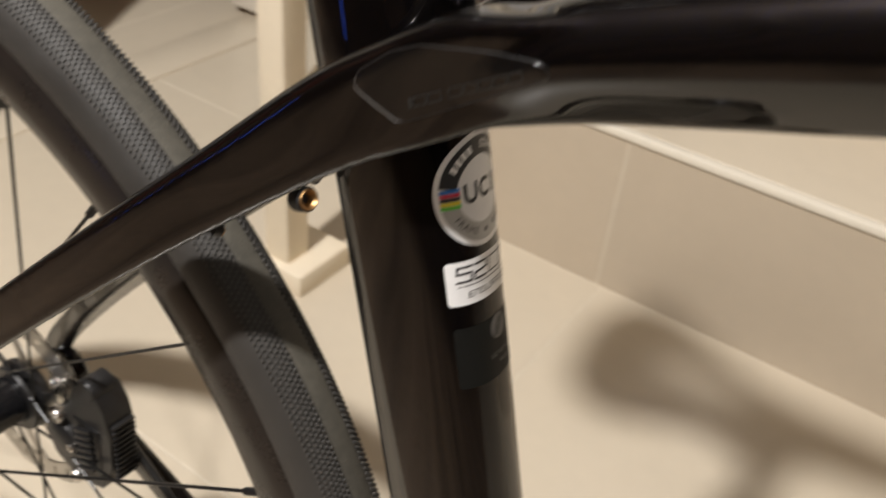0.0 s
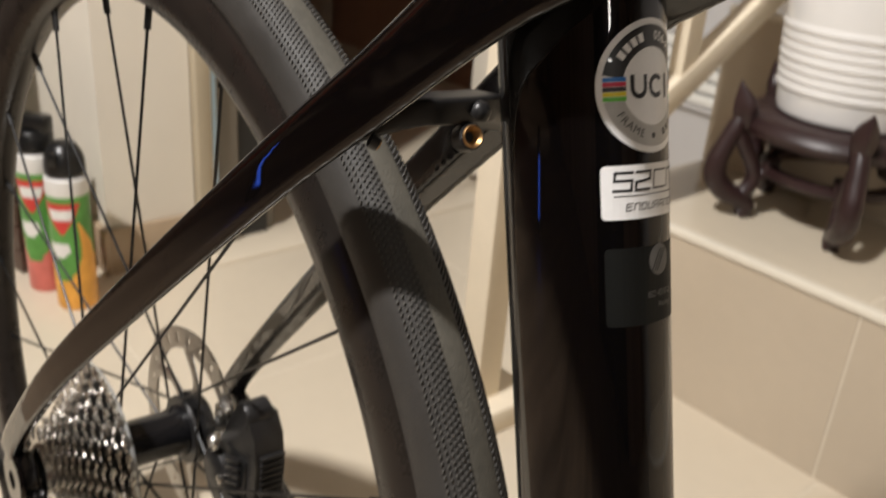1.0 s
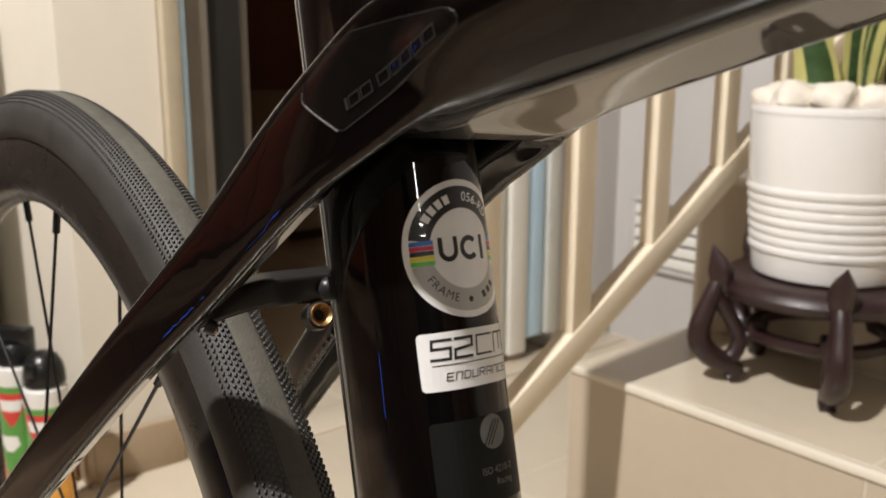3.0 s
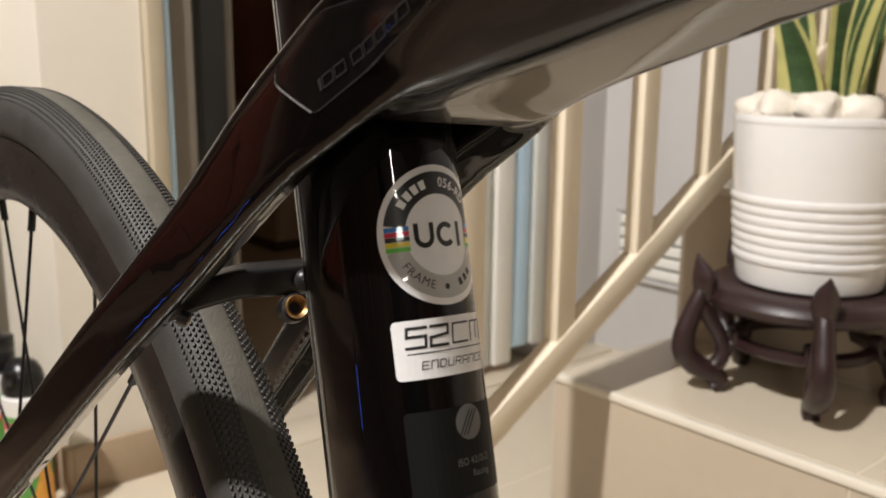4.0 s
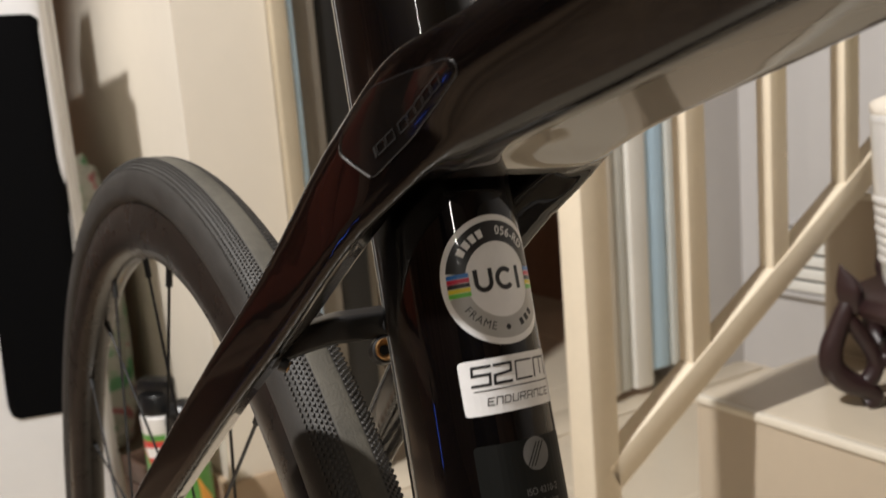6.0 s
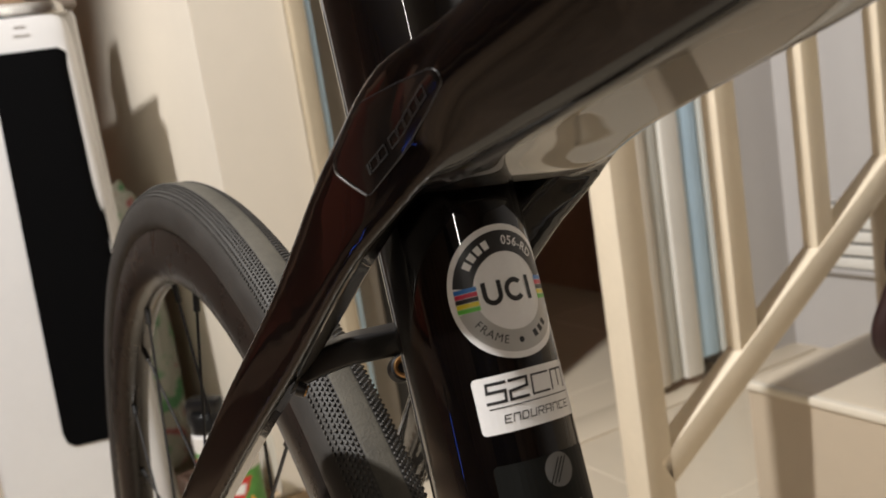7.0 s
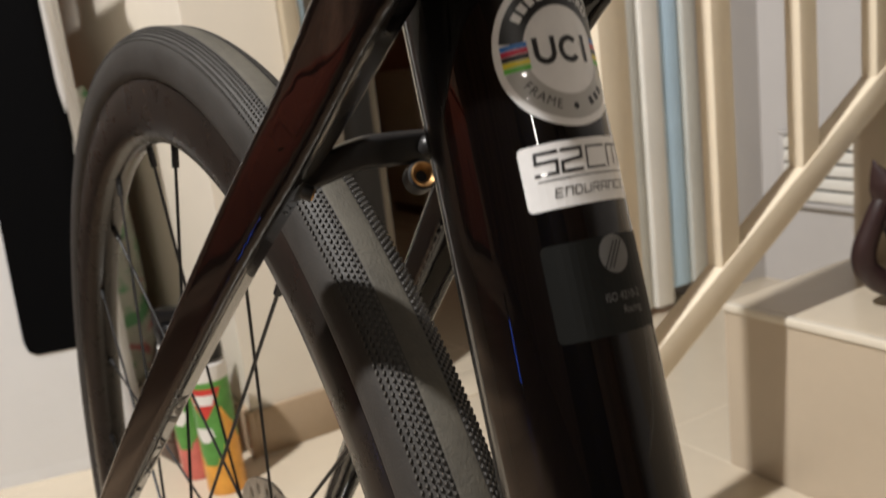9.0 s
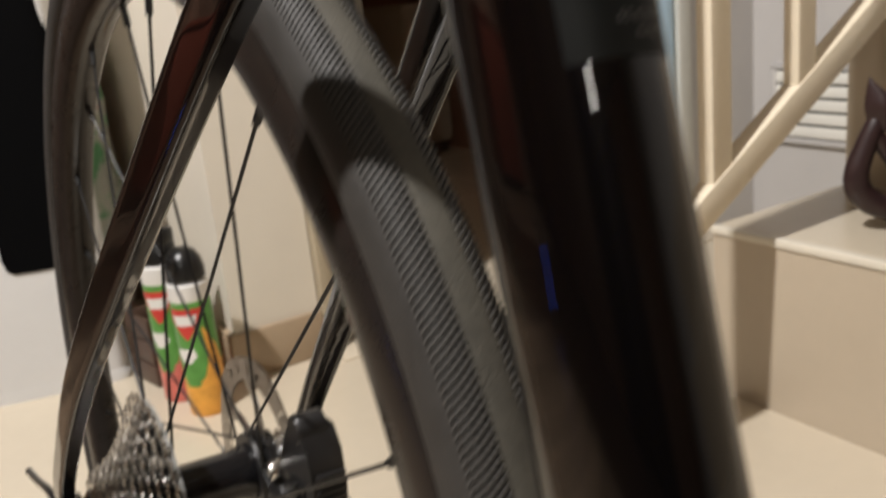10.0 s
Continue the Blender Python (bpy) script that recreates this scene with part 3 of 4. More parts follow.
# ---- tower fan by the recess ----
def tower():
    tw = empty("tower_fan", pose(-1.2175, 0.0475, FZ, 0, 0, 76), "tall white plastic tower fan with black mesh front", "fan")
    wide = 1.25
    def ring(z, a, b):
        return oval((-0.002, -0.0625, z), (1, 0, 0), (0, 1, 0), a * 0.915 * wide, 0.056 + b * 0.1 - 0.0104, 7.0, 64)
    part("body", loft([ring(0.02, 0.118, 0.10), ring(0.03, 0.122, 0.104), ring(0.30, 0.118, 0.10), ring(0.9155, 0.112, 0.095), ring(0.938, 0.109, 0.092), ring(0.9455, 0.104, 0.087)]), WHITEPLASTIC, tw)
    part("base", loft([ring(0.0, 0.122, 0.104), ring(0.012, 0.125, 0.107), ring(0.022, 0.12, 0.102)]), WHITEPLASTIC, tw)
    rows = []
    for z, w in ((0.223, 0.042), (0.231, 0.052), (0.25, 0.056), (0.60, 0.056), (0.864, 0.056), (0.883, 0.052), (0.8905, 0.042)):
        row = []
        for k in range(13):
            f = (z - 0.33) / 0.52
            x = 0.042 + 0.007 * f + (w - 0.006 * f) * (k / 6 - 1)
            side = 0.134 - 0.009 * (z - 0.3) / 0.6
            y = -0.0625 - 0.0555 * (1 - min(abs(x * wide + 0.002) / side, 0.99) ** 7.0) ** (1 / 7) - 0.0025
            row.append(Vector((x * wide, y, z)))
        row += [Vector((p.x, p.y + 0.012, p.z)) for p in row[::-1]]
        rows.append(row)
    inside = pose(-1.2175, 0.0475, FZ, 0, 0, 76).inverted() @ pose(-1.14, 0.172, FZ, 0, 0, 2.0)
    part("rear_housing", moved(box(-0.62, 0.0, -0.26, 0.0, 0.004, 0.962, 0.014), inside), WHITEPLASTIC, tw)
    part("lid", moved(box(-0.625, 0.004, -0.264, 0.004, 0.9625, 0.976, 0.004), inside), GREYLID, tw, "grey-brown lid")
    part("mesh_panel", loft(rows), BLACKMESH, tw, "black mesh panel")
    part("top_ring", loft([ring(0.9455, 0.108, 0.091), ring(0.949, 0.112, 0.095), ring(0.961, 0.112, 0.095), ring(0.966, 0.108, 0.09)]), STEEL, tw, "grey metal top ring")
    for z, w in ((0.9305, 0.009), (0.917, 0.013)):
        y = -0.1182
        part("mark", box(0.056 - w, 0.056 + w, y - 0.0012, y + 0.003, z - 0.0016, z + 0.0016), GREYWALL, tw, "small grey printed mark", smooth=False)
    return tw


tower()
for name, place, size, m, label in (("carton", (-1.36, 0.085), (0.045, 0.03, 0.20), CARDBOARD, "brown cardboard carton standing on a white appliance"), ("carton", (-1.30, 0.0), (0.035, 0.022, 0.22), WHITEPLASTIC, "slim white carton standing on a white appliance")):
    x, y = place
    a, b, h = size
    thing(name, box(x - a, x + a, y - b, y + b, FZ + 0.976, FZ + 0.976 + h, 0.002), m, label, "carton")


# ---- cans, bag and crate beside the pier ----
def can(place, h, label, first):
    c = empty("spray_can", pose(*place, 0, 0, 40), label, "spray can", "spray cans on the floor")
    r = 0.031
    foot = CANORANGE if first else CANPINK
    part("body", lathe([(0.0, 0.0), (r - 0.002, 0.0), (r, 0.004), (r, 0.03), (r, h * 0.40)], 40), foot, c, "orange lower band" if first else "pink lower band")
    part("label_band", lathe([(r, h * 0.40), (r, h * 0.62), (r, h * 0.87)], 40), CANGREEN, c, "green printed band")
    part("shoulder", lathe([(r, h * 0.87), (r + 0.0006, h * 0.88), (r + 0.0006, h * 0.985), (r - 0.003, h), (0.012, h + 0.006), (0.0, h + 0.006)], 40), CANWHITE, c, "white band")

    def patch(outline, lift):
        """A printed shape wrapped round the can: rows of height, start and end angle."""
        bm = bmesh.new()
        rows = [[bm.verts.new(((r + lift) * math.cos(a0 + (a1 - a0) * k / 10 - 1.4), (r + lift) * math.sin(a0 + (a1 - a0) * k / 10 - 1.4), h * z)) for k in range(11)] for z, a0, a1 in outline]
        for a, b in zip(rows, rows[1:]):
            for k in range(10):
                bm.faces.new((a[k], a[k + 1], b[k + 1], b[k]))
        return bm

    part("emblem", patch([(0.60, -0.12, 0.06), (0.66, -0.42, 0.34), (0.73, -0.72, 0.66), (0.825, -0.98, 0.95)], 0.0006), CANRED, c, "red printed shield")
    part("bar", patch([(0.705, -0.50, 0.44), (0.78, -0.66, 0.62)], 0.0011), CANWHITE, c, "pale lettering bar")
    part("swirl", patch([(0.24, -0.5, 0.15), (0.32, -0.75, 0.55), (0.42, -0.8, 0.75), (0.50, -0.6, 0.5)], 0.0006), CANGREEN, c, "green printed leaf")
    part("patch", patch([(0.42, -0.45, -0.05), (0.47, -0.7, 0.3), (0.53, -0.75, 0.2)], 0.0011), CANWHITE, c, "white printed highlight")
    if first:
        part("flame", patch([(0.40, 0.75, 1.6), (0.52, 0.8, 1.4), (0.62, 0.75, 1.0), (0.68, 0.7, 0.8)], 0.0008), foot, c, "orange printed sweep")
        cap = lathe([(r - 0.001, h + 0.004), (r - 0.001, h + 0.02), (r - 0.004, h + 0.034), (0.020, h + 0.046), (0.010, h + 0.052), (0.0, h + 0.053)], 40)
        join(cap, box(-0.006, 0.006, -0.034, -0.02, h + 0.02, h + 0.04, 0.002))
    else:
        cap = lathe([(r - 0.001, h + 0.004), (r - 0.001, h + 0.03), (r - 0.004, h + 0.034), (0.0, h + 0.034)], 40)
        join(cap, box(-0.030, 0.030, -0.014, 0.014, h + 0.03, h + 0.058, 0.006))
        join(cap, box(-0.034, -0.012, -0.012, 0.012, h + 0.008, h + 0.05, 0.004))
    part("cap", cap, BLACKCAP, c, "black cap")
    return c


can((-0.845, 0.224, FZ), 0.219, "green spray can with red shield, orange foot and black dome cap", True)
can((-0.930, 0.207, FZ), 0.234, "green spray can with red shield and black trigger cap", False)

# ---- dark crate and bag in the recess ----
crate = empty("wooden_crate", pose(-1.04, 0.215, FZ, 0, 0, 12), "small dark brown wooden crate on the floor by a wall", "crate")
for z in (0.0, 0.042, 0.084):
    part("board", box(-0.045, 0.045, -0.045, -0.037, z + 0.002, z + 0.04, 0.002), DARKWOOD, crate)
    part("board", box(0.037, 0.045, -0.0365, 0.045, z + 0.002, z + 0.04, 0.002), DARKWOOD, crate)
    part("board", box(-0.045, -0.037, -0.0365, 0.045, z + 0.002, z + 0.04, 0.002), DARKWOOD, crate)
part("base", box(-0.0365, 0.0365, -0.0365, 0.045, 0.0, 0.01, 0.002), DARKWOOD, crate)


def bag():
    """A slumped, creased bag, square-shouldered with a ragged open top."""
    bm = bmesh.new()
    bmesh.ops.create_icosphere(bm, subdivisions=5, radius=1)
    for v in bm.verts:
        c = v.co.copy()
        q = Vector([math.copysign(abs(k) ** 0.62, k) for k in c])
        r = 1 + 0.16 * noise.noise(c * 2.2) + 0.12 * noise.noise(c * 6) + 0.05 * noise.noise(c * 15)
        top = 0.035 * noise.noise(Vector((c.x * 4, c.y * 4, 3.0))) * max(0.0, c.z)
        v.co = Vector((q.x * 0.085 * r, q.y * 0.05 * r, 0.315 + q.z * 0.315 + top))
    return bm


bg = thing("plastic_bag", bag(), BAG, "crumpled printed plastic bag with green and red marks", "bag")
bg.location = (-1.47, 0.225, FZ + 0.004)

# ---- ceiling lamp and an added fill lamp ----
fit_ = empty("ceiling_lamp", pose(LAMP[0], LAMP[1], LAMP[2]), "small round recessed ceiling lamp with white trim", "lamp")
part("trim_ring", lamp_body.copy(), DOORWHITE, fit_, "white trim ring")

# Body for the added fill lamp; no such source is known here.
fill_fitting = empty("ceiling_lamp", pose(*FILL_LAMP), "small round recessed ceiling lamp with white trim", "lamp")
part("trim_ring", lamp_body, DOORWHITE, fill_fitting, "white trim ring")


def sideboard():
    """A low cabinet of red wood with two doors against the panelled wall."""
    ob = empty("sideboard", pose(-2.9, -2.55, FZ), "red mahogany sideboard with two plain doors", "sideboard")
    part("body", box(-0.19, 0.18, -0.45, 0.45, 0.06, 0.78, 0.006), MAHOGANY, ob)
    part("top", box(-0.19, 0.21, -0.47, 0.47, 0.782, 0.81, 0.006), MAHOGANY, ob)
    part("plinth", box(-0.17, 0.15, -0.43, 0.43, 0.0, 0.058), DARKWOOD, ob)
    for y in (-0.22, 0.22):
        door = part("door", box(0.181, 0.2, y - 0.215, y + 0.215, 0.08, 0.76, 0.004), MAHOGANY, ob)
        part("knob", tube([(0.2, y * 0.12, 0.48), (0.215, y * 0.12, 0.48), (0.23, y * 0.12, 0.48)], 0.012, 14, 2), GOLD, door, "small brass knob")


sideboard()
tall = empty("floor_lamp", pose(TALL_LAMP[0], TALL_LAMP[1], FZ), "slim floor lamp with an upright glowing tube", "floor lamp")
part("base", lathe([(0, 0), (0.14, 0), (0.14, 0.012), (0.13, 0.02), (0.02, 0.026), (0, 0.026)], 40), BLACKMETAL, tall)
part("pole", tube([(0, 0, 0.02), (0, 0, 0.7), (0, 0, 1.34)], 0.011, 14, 1), BLACKMETAL, tall)
part("socket", lathe([(0, 1.33), (0.026, 1.33), (0.026, 1.366), (0, 1.366)], 24), BLACKMETAL, tall)
part("upper_pole", tube([(0, 0, 1.69), (0, 0, 1.85), (0, 0, 2.02)], 0.009, 14, 1), BLACKMETAL, tall)
part("tube", lathe([(0, 2.02), (0.011, 2.02), (0.012, 2.025), (0.012, 2.36), (0.01, 2.37), (0, 2.37)], 24), TUBEGLOW, tall, "glowing white tube")
part("tube", lathe([(0, 1.3665), (0.018, 1.3665), (0.02, 1.372), (0.02, 1.68), (0.017, 1.692), (0, 1.695)], 24), TUBEGLOW, tall, "glowing white tube")
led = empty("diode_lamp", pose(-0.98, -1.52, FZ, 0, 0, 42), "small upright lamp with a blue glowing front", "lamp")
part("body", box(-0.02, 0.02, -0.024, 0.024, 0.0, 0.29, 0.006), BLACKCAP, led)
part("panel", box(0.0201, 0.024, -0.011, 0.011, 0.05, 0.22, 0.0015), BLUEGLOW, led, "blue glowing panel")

# ---- the bicycle (millimetres from the rear axle: x ahead, y to its left, z up) ----
AXLE = 0.343
BIKE = Matrix(((0.99992, -0.01273, -0.00089, 0), (0.01276, 0.99746, 0.07010, 0), (0.0, -0.07010, 0.99754, 0), (0, 0, 0, 1)))
BIKE.translation = Vector((0.0, 0.0, 0.35476)) - BIKE.to_3x3() @ Vector((0, 0, AXLE))
bike = empty("bicycle", BIKE, "black road bicycle with blue flake lacquer, rear wheel and disc brake", "bicycle")
MM = Matrix.Translation((0, 0, AXLE)) @ Matrix.Scale(0.001, 4)


def bpart(name, bm, material, parent=bike, label="", smooth=True):
    return part(name, moved(bm, MM), material, parent, label, smooth)


def skin(rows, n=3.0, count=40, steps=5, up=(0, 0, 1), inner=0):
    """A tube of changing section along rows of x, y, z, half height, half width and, if given, how far it narrows downwards
    and how far its underside slopes up towards the inner side (1 or -1)."""
    rows = spline(rows, steps)
    rings = []
    for i, q in enumerate(rows):
        a, b = rows[max(i - 1, 0)], rows[min(i + 1, len(rows) - 1)]
        d = Vector(b[:3] - a[:3]).normalized()
        side = d.cross(Vector(up)).normalized()
        high = side.cross(d)
        ring = oval(q[:3], high, side, q[3], q[4], n, count)
        taper = q[5] if len(q) > 5 else 0.0
        for p in ring:
            off = p - Vector(q[:3])
            if inner:
                least = -1 + q[6] * 0.5 * (1 + inner * off.dot(side) / q[4])
                lift = least - off.dot(high) / q[3]
                if lift > 0:
                    p += high * (lift * q[3])
                    off = p - Vector(q[:3])
            p -= side * (off.dot(side) * taper * (0.6 - off.dot(high) / q[3]) / 1.6)
        rings.append(ring)
    return loft(rings)


# seat tube: front edge rounded, rear edge squared off
TA, TB, TN = 25.5, 18.0, 2.5
AX = Vector((-0.2785, 0, 0.9604))
TU = Vector((0.9604, 0, 0.2785))


def tube_centre(z):
    return Vector((315.0 - (z - 290.0) * 0.29, 0, z))


def tube_ring(z, g=1.0, flat=19.5, count=96):
    """The section of the seat tube: round in front, cut off flat behind."""
    ring = oval((0, 0, 0), (1, 0, 0), (0, 1, 0), TA * g, TB * g, TN, count)
    c = tube_centre(z)
    return [c + TU * max(p.x, -flat * g) + Vector((0, p.y, 0)) for p in ring]


rings = []
for z in [-70, -30, 20, 80, 140, 200, 240, 280, 300, 320, 340, 360, 380, 400, 430, 470, 500, 503]:
    g = 1.0 if z < 502 else 0.9
    rings.append(tube_ring(z, g))
bpart("seat_tube", loft(rings), LACQUER)
post = tube_centre(495)
bpart("seat_post", tube([post, post + AX * 60, post + AX * 136], 13.6, 28, 4), SATIN, label="satin black seat post")
clamp = [oval(tube_centre(501) + AX * h, TU, (0, 1, 0), TA * g, TB * g, TN, 48) for h, g in ((-4, 1.05), (0, 1.09), (10, 1.09), (13, 1.03))]
bpart("seat_clamp", loft(clamp), SATIN, label="satin black seat clamp")

# saddle with a central cut-out
def saddle():
    sz = 640
    outline = [(-118, 0), (-112, 40), (-95, 64), (-65, 70), (-25, 52), (20, 30), (70, 21), (120, 18), (145, 10), (150, 0)]
    pts = [(x, y) for x, y in outline] + [(x, -y) for x, y in outline[-2:0:-1]]
    hole = [(-62, 0), (-56, 13), (-20, 16), (30, 13), (66, 7), (74, 0)]
    hpts = [(x, y) for x, y in hole] + [(x, -y) for x, y in hole[-2:0:-1]]
    def res(poly, n):
        p = poly + poly[:1]
        seg = [0]
        for a, b in zip(p, p[1:]):
            seg.append(seg[-1] + math.dist(a, b))
        out = []
        for k in range(n):
            s = seg[-1] * k / n
            i = max(j for j in range(len(seg)) if seg[j] <= s)
            i = min(i, len(p) - 2)
            f = (s - seg[i]) / (seg[i + 1] - seg[i])
            out.append((p[i][0] + f * (p[i + 1][0] - p[i][0]), p[i][1] + f * (p[i + 1][1] - p[i][1])))
        return out
    o, h = res(pts, 60), res(hpts, 60)
    rows = []
    for poly, s, dz in ((h, 1.0, -14), (h, 1.0, -2), (h, 1.1, 0), (o, 0.8, 0), (o, 0.97, -5), (o, 1.0, -14), (o, 0.98, -26), (o, 0.9, -22), (h, 1.1, -16)):
        rows.append([Vector((207 - 40 + x * s, y * s, sz + 30 + dz + 0.0006 * x * x - 6 * (abs(y) / 60) ** 2)) for x, y in poly])
    return loft(rows, caps=False, closed=True)


bpart("saddle", saddle(), SATIN, label="black saddle with a central cut-out")
for s in (1, -1):
    bpart("saddle_rail", tube([(92, 30 * s, 640), (122, 22 * s, 633), (202, 22 * s, 631), (262, 8 * s, 645)], 3.5, 10, 4), SATIN)
bpart("saddle_clamp", box(183, 243, -30, 30, 620, 636, 4), SATIN)

# top tube: flat underside, sloping lower flanks, upright sides and a rounded top, opening round the seat tube
def filleted(corners, count=7):
    """A closed ring through corners of (y, z, radius), each rounded off."""
    out, n = [], len(corners)
    for k in range(n):
        p, c, q = (Vector(corners[(k + j) % n][:2]) for j in (-1, 0, 1))
        a = c + (p - c).normalized() * min(corners[k][2], 0.48 * (p - c).length)
        b = c + (q - c).normalized() * min(corners[k][2], 0.48 * (q - c).length)
        for i in range(count):
            t = i / (count - 1)
            out.append(a * (1 - t) ** 2 + c * (2 * t * (1 - t)) + b * t * t)
    return out


# rows of x, underside, top, half width, share of it that is flat underneath, rounding of that edge
rows = [(334, 341.5, 364, 31.0, 0.86, 7), (345, 344.3, 374, 33.5, 0.8, 6.5), (360, 349.8, 383, 33.8, 0.68, 5), (373, 354.0, 388, 32.8, 0.6, 4), (390, 359.2, 394, 31.5, 0.58, 3), (420, 368.3, 404, 30, 0.58, 2.6), (470, 383, 419, 28, 0.58, 2.6), (560, 406, 446, 26, 0.58, 2.6), (700, 440, 486, 25, 0.58, 2.6), (760, 455, 502, 25, 0.58, 2.6)]
rings = []
for q in spline(rows, 4):
    x, low, high, w, flat, soft = q
    half = [(flat * w, low, soft), (max(0.93, flat + 0.1) * w, low + 0.4 * (high - low), 10.0), (w, low + 0.62 * (high - low), 8.0), (0.82 * w, high, 10.0)]
    rings.append([Vector((x, y, z)) for y, z in filleted(half + [(-y, z, r) for y, z, r in half[::-1]])])
shell = loft(rings)

# seat stays, which pass the seat tube on both sides and run into the top tube
STAY = [(500, 11, 404, 3, 3.5, 0.6, 0.0), (462, 14.5, 395.5, 6.5, 6, 0.6, 0.0), (430, 17.5, 388, 9.5, 7.8, 0.6, 0.0), (405, 20, 381.5, 11.5, 8.6, 0.6, 0.0), (388, 19, 379, 9, 8, 0.6, 0.0), (372, 21, 374.0, 9.6, 8, 0.6, 0.0), (356, 23.6, 366.5, 12.5, 8.8, 0.6, 0.0), (340, 25.3, 359, 15.0, 9.2, 0.6, 0.25), (322, 26.5, 347.3, 15.2, 9, 0.35, 0.5), (301, 28, 332.8, 14.2, 8.5, 0.12, 0.5), (263, 32, 299.6, 12.4, 7.5, 0.0, 0.5), (216, 41, 256.5, 11.3, 7, 0.0, 0.5), (133, 55, 176, 10.5, 6.5, 0.0, 0.5), (60, 67, 101, 9.5, 6, 0.0, 0.5), (4, 72, 36, 9, 5, 0.0, 0.5), (-12, 73, 10, 11, 4.5, 0.0, 0.5)]
for s in (-1, 1):
    join(shell, skin([(x, s * y, z, h, w, k, c) for x, y, z, h, w, k, c in STAY], 6.0, 56, inner=-s))
body = bpart("frame_shell", shell, LACQUER, label="moulded top tube running into both seat stays")
blend = body.modifiers.new("blend", "REMESH")
blend.mode, blend.voxel_size, blend.use_smooth_shade = "VOXEL", 0.0008, True
ease = body.modifiers.new("ease", "SMOOTH")
ease.factor, ease.iterations = 0.5, 40

for s in (-1, 1):
    bpart("dropout", lathe([(6, s * 66), (17, s * 66), (18, s * 68), (18, s * 75), (16, s * 77), (6, s * 77), (6, s * 66)], 32, "y"), LACQUER)
    bpart("chain_stay", skin([(2, s * 70, -6, 9, 4.5), (60, s * 64, -16, 10, 6), (160, s * 52, -36, 11, 7.5), (280, s * 40, -55, 13, 8.5), (400, s * 26, -74, 17, 9)], 3.0), LACQUER)
bpart("bottom_bracket", lathe([(0, -42), (22, -42), (23, -40), (23, 40), (22, 42), (0, 42)], 40, "y", (419, 0, -74)), SATIN)

# bridge between the stays with its threaded boss
half = [(240, -36, 276, 4.2, 6.0), (248, -28, 282.5, 4.4, 6.0), (254, -20, 286.8, 4.6, 6.0), (257.2, -14.0, 288.8, 4.7, 6.0), (258.6, -11.2, 289.2, 4.8, 6.0), (259.2, -8, 289.3, 4.8, 6.0)]
bridge = skin(half + [(259.8, 0, 289.4, 4.8, 6.0)] + [(x, -y, z, h, w) for x, y, z, h, w in half[::-1]], 6, 28, 2)
bpart("stay_bridge", bridge, SATIN, label="satin black bridge between the stays")
BOSS = Matrix.Translation((265, 0.5, 280.3)) @ Matrix.Rotation(radians(-10), 4, "Z") @ Matrix.Rotation(radians(68), 4, "Y")
boss = lathe([(0, -2), (4.6, -2), (4.8, 0), (4.6, 3.6), (3.9, 4.0), (3.9, 2), (0, 2)], 28)
bpart("boss", moved(boss.copy(), BOSS), SATIN)
bolt = lathe([(0, 0.3), (1.5, 0.4), (1.8, 2.4), (2.2, 2.8), (3.0, 4.4), (3.5, 4.9), (3.8, 4.4), (3.8, 2.0)], 28)
bpart("bolt_insert", moved(bolt.copy(), BOSS), GOLD, label="gold countersunk insert")
near = Matrix.Translation((258, -33.0, 279.5)) @ Matrix.Rotation(radians(62), 4, "Z") @ Matrix.Rotation(radians(115), 4, "Y") @ Matrix.Scale(0.5, 4)
bpart("boss", moved(boss.copy(), near), SATIN)
bpart("bolt_insert", moved(bolt.copy(), near), GOLD, label="gold countersunk insert")
dome = lathe([(0, 4.2), (2.0, 3.8), (3.4, 2.4), (4.0, 0), (0, 0)], 20)
bpart("bridge_screw", moved(dome, Matrix.Translation((266, 4, 289)) @ Matrix.Rotation(radians(40), 4, "Y")), SATIN, label="dull screw head")

# side plates on the wing: thin, following the shell, with a rim line and plain outlined bars along the lower edge
bpy.context.view_layer.update()
graph = bpy.context.evaluated_depsgraph_get()
SHELL = BVHTree.FromObject(body, graph)


def on_shell(x, z, side, lift):
    """The place on the shell's flank at x, z, raised by lift."""
    hit = SHELL.ray_cast(MM @ Vector((x, side * 90, z)), Vector((0, -side, 0)))[0]
    y = (MM.inverted() @ hit).y if hit else side * 33.0
    return Vector((x, y + side * lift, z))


PLATE_OUT = [(325.5, 342.5), (318, 345.6), (311.8, 348.6), (312.5, 353), (322, 361.3), (330, 365.2), (346, 368.2), (359, 369.8), (362.6, 369.2), (363.2, 366.6), (355, 361.3), (340, 351.6)]
U0, U1 = Vector((328.0, 347.6)), Vector((357.0, 364.2))
UD = (U1 - U0).normalized()
UN = Vector((-UD.y, UD.x))


def plate_ring(scale):
    """The plate's outline with rounded corners, drawn in towards its middle."""
    mid = Vector((336.0, 356.0))
    ring = filleted([(x, z, 1.6) for x, z in PLATE_OUT], 5)
    return [mid + (p - mid) * scale for p in ring]


